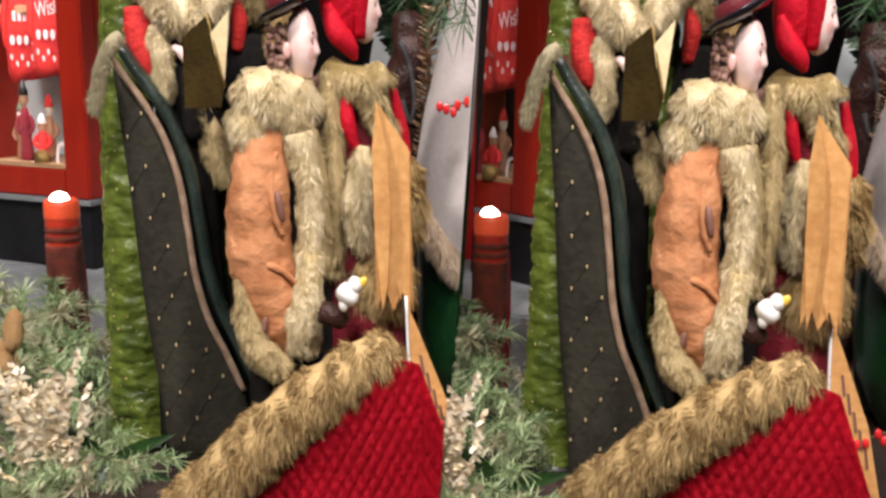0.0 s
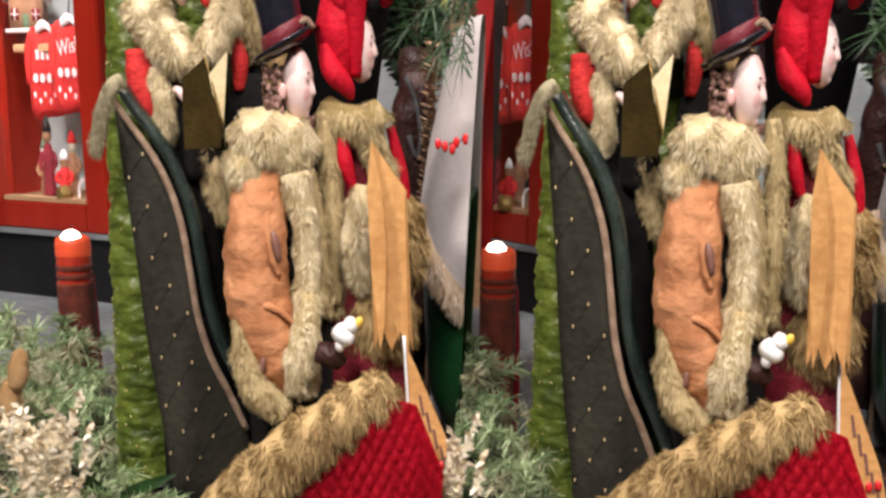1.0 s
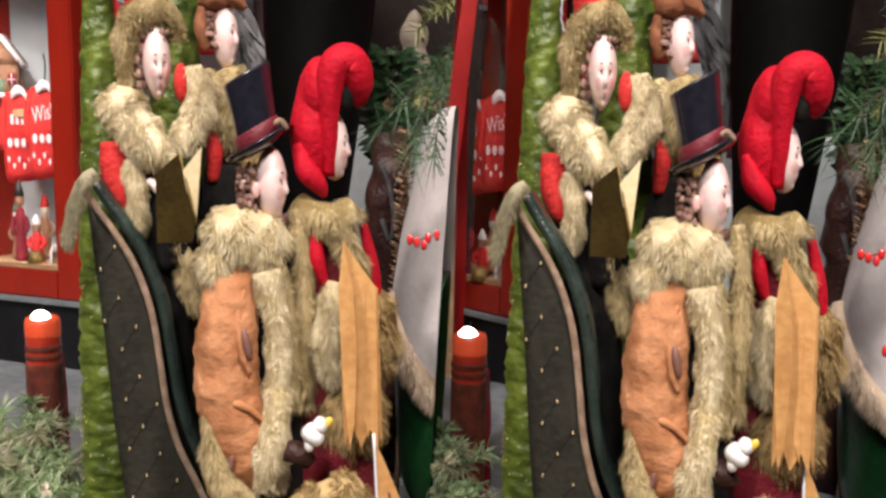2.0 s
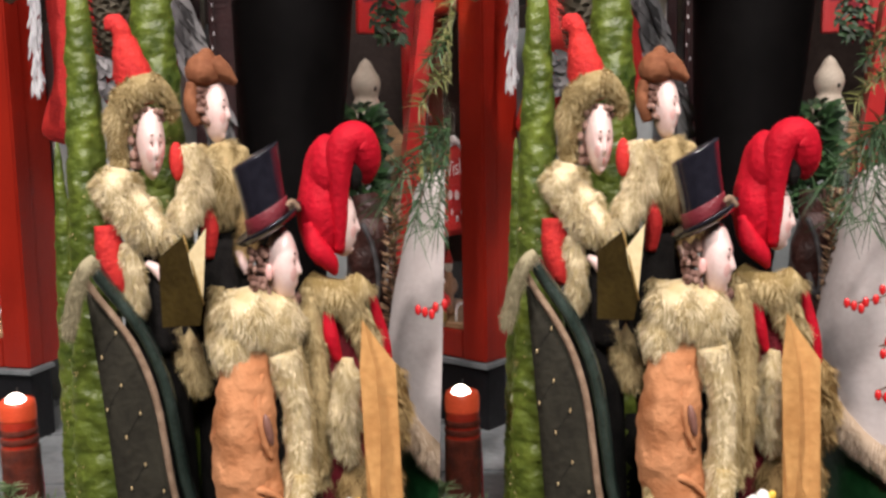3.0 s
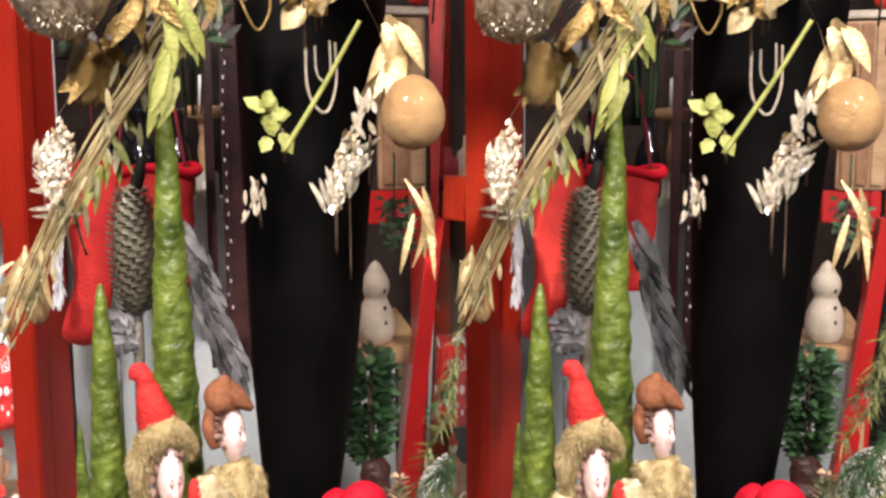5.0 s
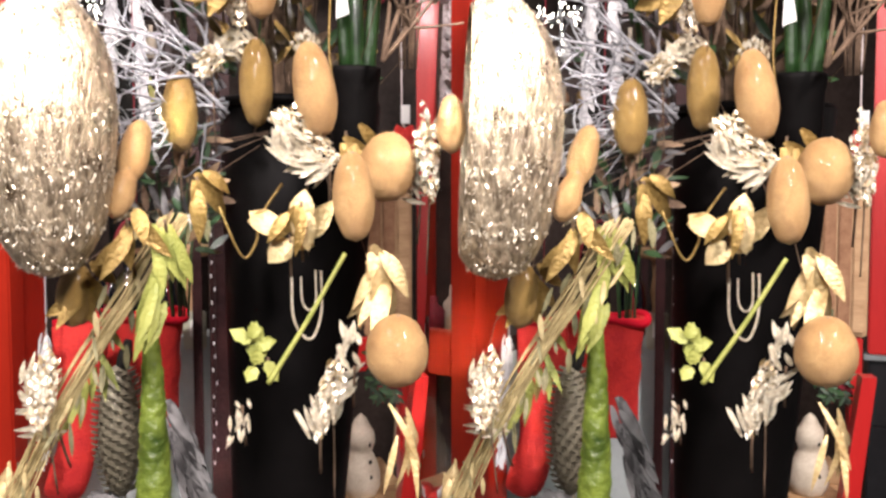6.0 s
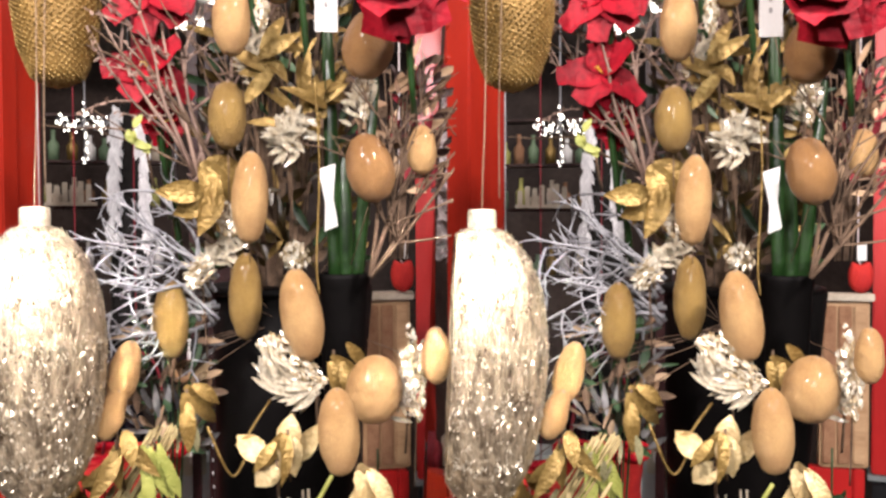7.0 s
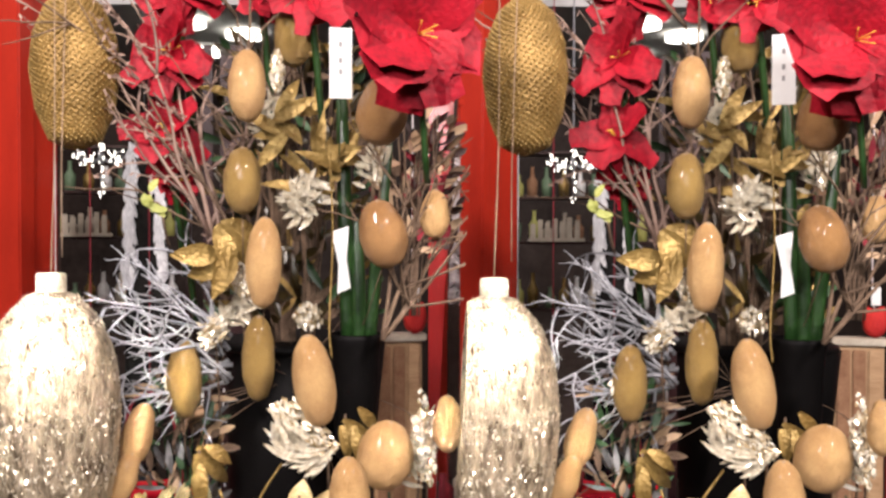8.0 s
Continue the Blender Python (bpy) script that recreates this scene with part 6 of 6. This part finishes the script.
place(tagged(done(b, "glitter_branch", PINK_TWIG, 0.000512), "frosted pinkish branches in the bouquet", "branch", kind="stuff"), (-0.1944, 0.870, 2.0704))


def filler(k, n, w, h, mats, seed, size):
    b = bmesh.new()
    r = random.Random(seed)
    for i in range(n):
        p = Vector((r.uniform(-w, w), r.uniform(-40, 120), r.uniform(-h, h)))
        up = Vector((p.x / w * 0.8 + r.uniform(-0.6, 0.6), r.uniform(-0.5, 0.3), 0.7 + r.uniform(-0.8, 0.6)))
        leaf(b, p, up, Vector((r.uniform(-.6, .6), -1, r.uniform(-.4, .6))), size * r.uniform(0.5, 1.4), size * r.uniform(0.18, 0.4), r.randrange(len(mats)), r.uniform(-0.2, 0.5))
    for i in range(n // 12):
        x = r.uniform(-w * 0.8, w * 0.8)
        tube(b, [(x * 0.3, 60, -h - 120, 2), (x * 0.6, 50, -h * 0.3, 1.8), (x, 40, h * r.uniform(0.3, 1), 1.2)], 0, 5, n=8)
    return tagged(done(b, "dried_foliage", mats, k), "dense dried brown and gold foliage of the bouquet", "foliage", kind="stuff")


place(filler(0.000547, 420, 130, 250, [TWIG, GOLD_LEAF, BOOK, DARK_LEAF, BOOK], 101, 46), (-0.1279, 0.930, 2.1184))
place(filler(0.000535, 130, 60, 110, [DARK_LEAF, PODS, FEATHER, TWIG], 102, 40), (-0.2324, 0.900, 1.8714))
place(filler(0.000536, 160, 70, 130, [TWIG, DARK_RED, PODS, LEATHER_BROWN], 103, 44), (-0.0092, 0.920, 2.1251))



def glitter_cluster(k, n, wide, high, lean, seed):
    top = thing("glitter_cluster", "cluster of champagne tinsel scales on a wire stem", "ornament", "tinsel clusters in the bouquet")
    r = random.Random(seed)
    b = bmesh.new()
    turn = Matrix.Rotation(radians(lean), 3, "Y")
    for i in range(n):
        w, u = r.uniform(0, 2 * math.pi), math.sqrt(r.random())
        p = Vector((math.cos(w) * u * wide, r.uniform(-0.5, 0.5) * wide, math.sin(w) * u * high))
        p *= 0.8 + 0.35 * noise.noise(p * 0.04 + Vector((seed, 0, 0)))
        nrm = Vector((r.uniform(-.9, .9), -1, r.uniform(-.6, .9))).normalized()
        d = Vector((r.uniform(-.6, .6), 0, 1)).cross(nrm).cross(nrm).normalized() * r.uniform(4, 9)
        e = d.cross(nrm).normalized() * r.uniform(2, 4)
        b.faces.new([b.verts.new(turn @ q) for q in (p - d, p - e, p + d, p + e)])
    tagged(part("scale_coat", b, SPARK, top, k, smooth=False), kind="stuff")
    b = bmesh.new()
    tube(b, [(0, 4, high * 0.5, 1.8), (6, 20, -high, 1.8), (12, 60, -high - 120, 1.6)], 0, 5, n=8)
    part("stem", b, TWIG, top, k)
    return top


for i, (spot, n, wide, high, lean) in enumerate((
        ((-0.1092, 0.83, 2.1047), 300, 28, 60, 4), ((-0.1334, 0.85, 2.2178), 160, 15, 44, 0), ((-0.1011, 0.775, 1.916), 420, 34, 84, -46), ((-0.0009, 0.79, 1.901), 320, 24, 92, -6),
        ((-0.1913, 0.85, 1.9846), 200, 24, 46, 35), ((-0.2251, 0.86, 1.9478), 160, 30, 60, 20), ((-0.0441, 0.85, 2.1383), 130, 12, 44, 0), ((-0.1070, 0.85, 1.9997), 150, 32, 28, 0),
        ((-0.3206, 0.79, 1.7075), 380, 30, 84, 12), ((-0.0812, 0.78, 1.7063), 360, 24, 90, 14), ((-0.2640, 0.83, 1.8700), 160, 24, 60, 10), ((-0.1700, 0.86, 2.0350), 130, 24, 40, -20))):
    place(glitter_cluster(0.000480, n, wide, high, lean, 200 + i), spot)


def hanging_spray(k):
    top = thing("dried_spray", "hanging spray of olive and straw dried stalks", "dried plant")
    r = random.Random(77)
    line = [(160, 0, 260), (85, 0, 130), (0, 0, 0), (-80, 0, -150), (-165, 0, -340)]
    for i in range(16):
        j, m = r.uniform(-26, 26), r.uniform(-30, 30)
        b = bmesh.new()
        tube(b, [(x + j * (1 - 0.18 * n) + m * 0.25 * n * r.uniform(0.5, 1), y + r.uniform(-14, 14), z + r.uniform(-8, 8), 2.4 - 0.25 * n) for n, (x, y, z) in enumerate(line)], 0, 6, n=18)
        part("stalk", b, STRAW, top, k)
    for i in range(64):
        b = bmesh.new()
        u = r.random() ** 1.3
        x, _, z = (np.array(line[0]) + (np.array(line[-1]) - np.array(line[0])) * u)
        leaf(b, Vector((x + r.uniform(-50, 50) * (1.1 - u), r.uniform(-22, 26), z + r.uniform(-40, 40))), Vector((r.uniform(-.7, .3), r.uniform(-.4, .2), -1)), Vector((r.uniform(-.5, .5), -1, 0.2)),
             r.uniform(26, 66), r.uniform(6, 15) * (1.15 - u * 0.7), 0, r.uniform(-0.1, 0.3))
        part("dry_leaf", b, OLIVE_DRY if i % 3 else STRAW, top, k)
    return top


place(hanging_spray(0.000476), (-0.2950, 0.815, 1.7257))

# ---- amaryllis ----
def amaryllis(k, n, size, lean, seed, facing=(0, -1, 0)):
    top = thing("amaryllis_flower", "red amaryllis flower with velvety petals", "flower", "red amaryllis flowers")
    r = random.Random(seed)
    n = n * 2 - 1
    for i in range(n):
        w = 2 * math.pi * i / n + lean + r.uniform(-0.4, 0.4)
        b = bmesh.new()
        leaf(b, Vector((0, 0, 0)), Vector((math.cos(w) * 0.8, r.uniform(-0.8, 0.1), math.sin(w) - 0.25)), Vector((r.uniform(-0.5, 0.5), -1, r.uniform(-0.2, 0.8))), size * r.uniform(0.7, 1.15), size * r.uniform(0.6, 0.95), 0, r.uniform(-0.1, 0.5), tip=0.3)
        part("petal", b, PETAL, top, k)
    b = bmesh.new()
    tube(b, [(0, 4, 0, 9), (6, 20, -40, 7), (30, 60, -260, 6)], 0, 8, n=10)
    part("stalk", b, STEM, top, k)
    for i in range(4):
        b = bmesh.new()
        tube(b, [(0, 0, 0, 1.2), (r.uniform(-20, 20), -size * 0.4, r.uniform(-20, 10), 1)], 0, 5, n=4)
        part("stamen", b, YELLOW, top, k)
    return top


for spot, k, n, size, lean, seed in (((-0.2349, 0.870, 2.2400), 0.000518, 6, 80, 0.3, 1), ((-0.2405, 0.880, 2.1692), 0.000524, 5, 74, 1.2, 2), ((-0.2355, 0.900, 2.1235), 0.000536, 4, 50, 0.8, 3),
                                     ((-0.0071, 0.720, 2.2254), 0.000429, 6, 170, -0.9, 4), ((-0.1510, 0.860, 2.2942), 0.000512, 5, 65, -1.2, 5), ((-0.1029, 0.840, 2.2844), 0.000500, 5, 75, -1.4, 6),
                                     ((-0.2322, 0.880, 2.3040), 0.000524, 6, 80, 0.9, 7)):
    place(amaryllis(k, n, size, lean, seed), spot)


def potted_stems(k):
    top = thing("potted_bulb", "black nursery pot with thick green stems", "potted plant")
    b = bmesh.new()
    lathe(b, [(34, -220), (36, -210), (44, -30), (46, -24), (48, -8), (48, 0), (45, 2), (42, -20), (1, -24)], seg=28)
    part("pot", b, VASE_BLACK, top, k)
    for x, tx, r, h in ((8, 2, 13, 190), (24, 60, 12, 330), (-14, -26, 13, 480), (30, 40, 8, 140)):
        b = bmesh.new()
        tube(b, [(x, 0, -20, r * 0.9), ((x + tx) / 2, -4, h * 0.5, r), (tx, 0, h, r * 0.6), (tx + 2, 0, h + 20, 1)], 0, 10, n=18, flat=0.5)
        part("stem", b, STEM, top, k)
    return top


place(potted_stems(0.000511), (-0.0660, 0.870, 1.9815))


def price_tag(k):
    top = thing("price_tag", "white paper price tag on a stem", "tag")
    b = bmesh.new()
    box(b, -20, 20, 0, 1.5, -62, 62)
    part("card", b, WHITE, top, k, smooth=False)
    for z in (34, 6, -14):
        b = bmesh.new()
        box(b, -3, 2, -1, 0.2, z - 6, z + 3)
        part("bar", b, FEATHER, top, k, "faint bar of writing", smooth=False)
    b = bmesh.new()
    tube(b, [(0, 3, 60, 1.5), (0, 20, -160, 1.5)], 0, 5, n=4)
    part("stick", b, STEM, top, k)
    return top


place(price_tag(0.000477), (-0.0729, 0.800, 2.2171))
b = bmesh.new()
plate(b, [(-14, 50), (16, 60), (12, 0), (20, -50), (-4, -60), (-2, -10)], 0, 2)
place(tagged(done(b, "paper_label", WHITE, 0.000499, smooth=False), "crumpled white paper label on a stem", "label"), (-0.0776, 0.840, 2.0505))


# ---- far room ----
def chandelier(k):
    top = thing("chandelier", "small crystal chandelier with lit drops", "chandelier")
    b = bmesh.new()
    tube(b, [(0, 0, 950, 1.5), (0, 0, 40, 1.5), (0, 0, -70, 2)], 0, 6, n=6)
    for i in range(8):
        w = i * math.pi / 4
        tube(b, [(0, 0, 0, 1.5), (math.cos(w) * 24, math.sin(w) * 24, -10, 1.5), (math.cos(w) * 46, math.sin(w) * 46, 8, 1.5)], 0, 5, n=8)
    part("frame", b, SILVER_TWIG, top, k)
    r = random.Random(91)
    for i in range(64):
        b = bmesh.new()
        w = r.uniform(0, 2 * math.pi)
        rad = r.choice((46, 40, 30, 4))
        ball(b, (math.cos(w) * rad, math.sin(w) * rad, r.uniform(-14, 14) if rad > 5 else r.uniform(-70, 40)), (1.3, 1.3, 2.8), 0, 6, 5)
        part("crystal", b, BULB, top, k, "lit crystal drop")
    return top


place(chandelier(0.001129), (-0.6493, 1.900, 2.2228))


def bottle_shelf(k):
    top = thing("bottle_shelf", "dark shelf filled with small bottles and boxes", "shelf")
    for z in (-140, -20, 60, 140):
        b = bmesh.new()
        box(b, -120, 150, -10, 50, z - 5, z, bevel=1)
        part("board", b, LEATHER_BROWN, top, k, smooth=False)
    for x in (-120, 150):
        b = bmesh.new()
        box(b, x - 5, x + 5, -12, 52, -1500, 300, bevel=1)
        part("upright", b, DARK_FRAME, top, k, smooth=False)
    return top


BS = (-0.7546, 2.200, 2.0894)
k = 0.001308
place(bottle_shelf(k), BS)
r = random.Random(95)
for z in (-140, -20, 60):
    for i in range(9):
        x = -105 + i * 28 + r.uniform(-5, 5)
        h = r.uniform(34, 62)
        b = bmesh.new()
        lathe(b, [(9, 0), (10, h * 0.55), (4, h * 0.72), (3.5, h), (4.5, h + 2)], (x, 20, z + 0.5), 0, 12)
        m = r.choice((FIG_GREEN, GOLD_LEAF, CREAM, GINGER, WHITE, LIME_LEAF))
        place(tagged(done(b, "bottle", m, k), "small coloured bottle on the dark shelf", "bottle", "bottles on the far shelf"), BS)
top = thing("word_sign", "cream cut-out word sign on the shelf", "sign")
for i in range(7):
    b = bmesh.new()
    box(b, -46 + i * 13, -37 + i * 13, 0, 5, 0, 26 + (i * 7) % 12, bevel=1)
    part("bar", b, CREAM, top, 0.001278, smooth=False)
b = bmesh.new()
box(b, -50, 50, -2, 8, -6, 0.5, bevel=1)
part("base", b, CREAM, top, 0.001278, smooth=False)
place(top, (BS[0] - 0.02, 2.14, BS[2] - 0.0185))


def hanging_coat(k):
    top = thing("hanging_coat", "black costume with white feather trim on a hanger", "costume")
    b = bmesh.new()
    tube(b, [(0, 0, 60, 10), (0, 0, 20, 30), (0, 0, -80, 32), (4, 0, -200, 36), (4, 0, -420, 40)], 0, 14, n=20, flat=0.6)
    part("body", b, BLACK_FELT, top, k)
    r = random.Random(97)
    for s in (-1, 1):
        b = bmesh.new()
        for i in range(120):
            leaf(b, Vector((s * (20 + i * 0.08) + r.uniform(-6, 6), -16, 50 - i * 2)), Vector((r.uniform(-.4, .4), -0.2, -1)), Vector((0, -1, 0)), 24, 8, 0, 0.1)
        part("trim", b, WHITE_SILVER, top, k, "white feather trim")
    b = bmesh.new()
    tube(b, [(0, 0, 60, 2), (0, 0, 120, 2), (0, 0, 1100, 1)], 0, 5, n=6)
    part("hanger", b, DARK, top, k)
    return top


place(hanging_coat(0.001040), (-0.5191, 1.750, 2.1850))
bm = bmesh.new()
box(bm, -4, 4, 2.3, 3.39, 2.62, 3.29)
setting("soffit", bm, CEIL, "lowered pale ceiling over the far room")
b = bmesh.new()
lathe(b, [(0.05, 0), (0.05, 0.012), (0.04, 0.018), (0.001, 0.018)], (0, 0, 0), 0, 20)
spot_light = tagged(done(b, "ceiling_light", BULB), "round lit ceiling lamp", "lamp", "ceiling lamps of the far room")
for i, (x, y) in enumerate(((-0.62, 2.45), (-0.50, 2.6), (-0.66, 2.85), (0.55, 2.45), (0.70, 2.6), (0.62, 2.9))):
    m = pose(x, y, 2.60)
    if i:
        copy_thing(spot_light, m)
    else:
        spot_light.matrix_basis = m

# ---- the twin displays end where they meet ----
bpy.context.view_layer.update()
MEET, NORMAL = Vector((0.004, 0, 1.4)), Vector((1, 0, -0.045)).normalized()
KEEP = ("floor", "ceiling", "wall_south", "wall_north", "wall_west", "wall_east", "display_platform", "slate_step", "soffit", "slab", "slate_paving", "camera", "ceiling_light")
gone = []
for ob in list(scene.objects):
    if ob.type != "MESH" or ob.name.split(".")[0] in KEEP or not ob.data.vertices:
        continue
    m = ob.matrix_world.copy()
    root = ob
    while root.parent:
        root = root.parent
    side = 1 if root.name in DOUBLES else -1
    corners = [(m @ Vector(c) - MEET).dot(NORMAL) * side for c in ob.bound_box]
    if min(corners) >= 0:
        continue
    if max(corners) <= 0:
        gone.append(ob)
        continue
    me = ob.data.copy()
    ob.data = me
    b = bmesh.new()
    b.from_mesh(me)
    inv = m.inverted()
    bmesh.ops.bisect_plane(b, geom=b.verts[:] + b.edges[:] + b.faces[:], plane_co=inv @ MEET, plane_no=(m.to_3x3().transposed() @ NORMAL).normalized(),
                           clear_outer=side < 0, clear_inner=side > 0)
    b.to_mesh(me)
    b.free()
    if not me.polygons:
        gone.append(ob)
for ob in gone:
    for c in ob.children:
        c.parent = ob.parent
    bpy.data.objects.remove(ob)
for ob in [o for o in scene.objects if o.type == "EMPTY" and not o.children]:
    bpy.data.objects.remove(ob)
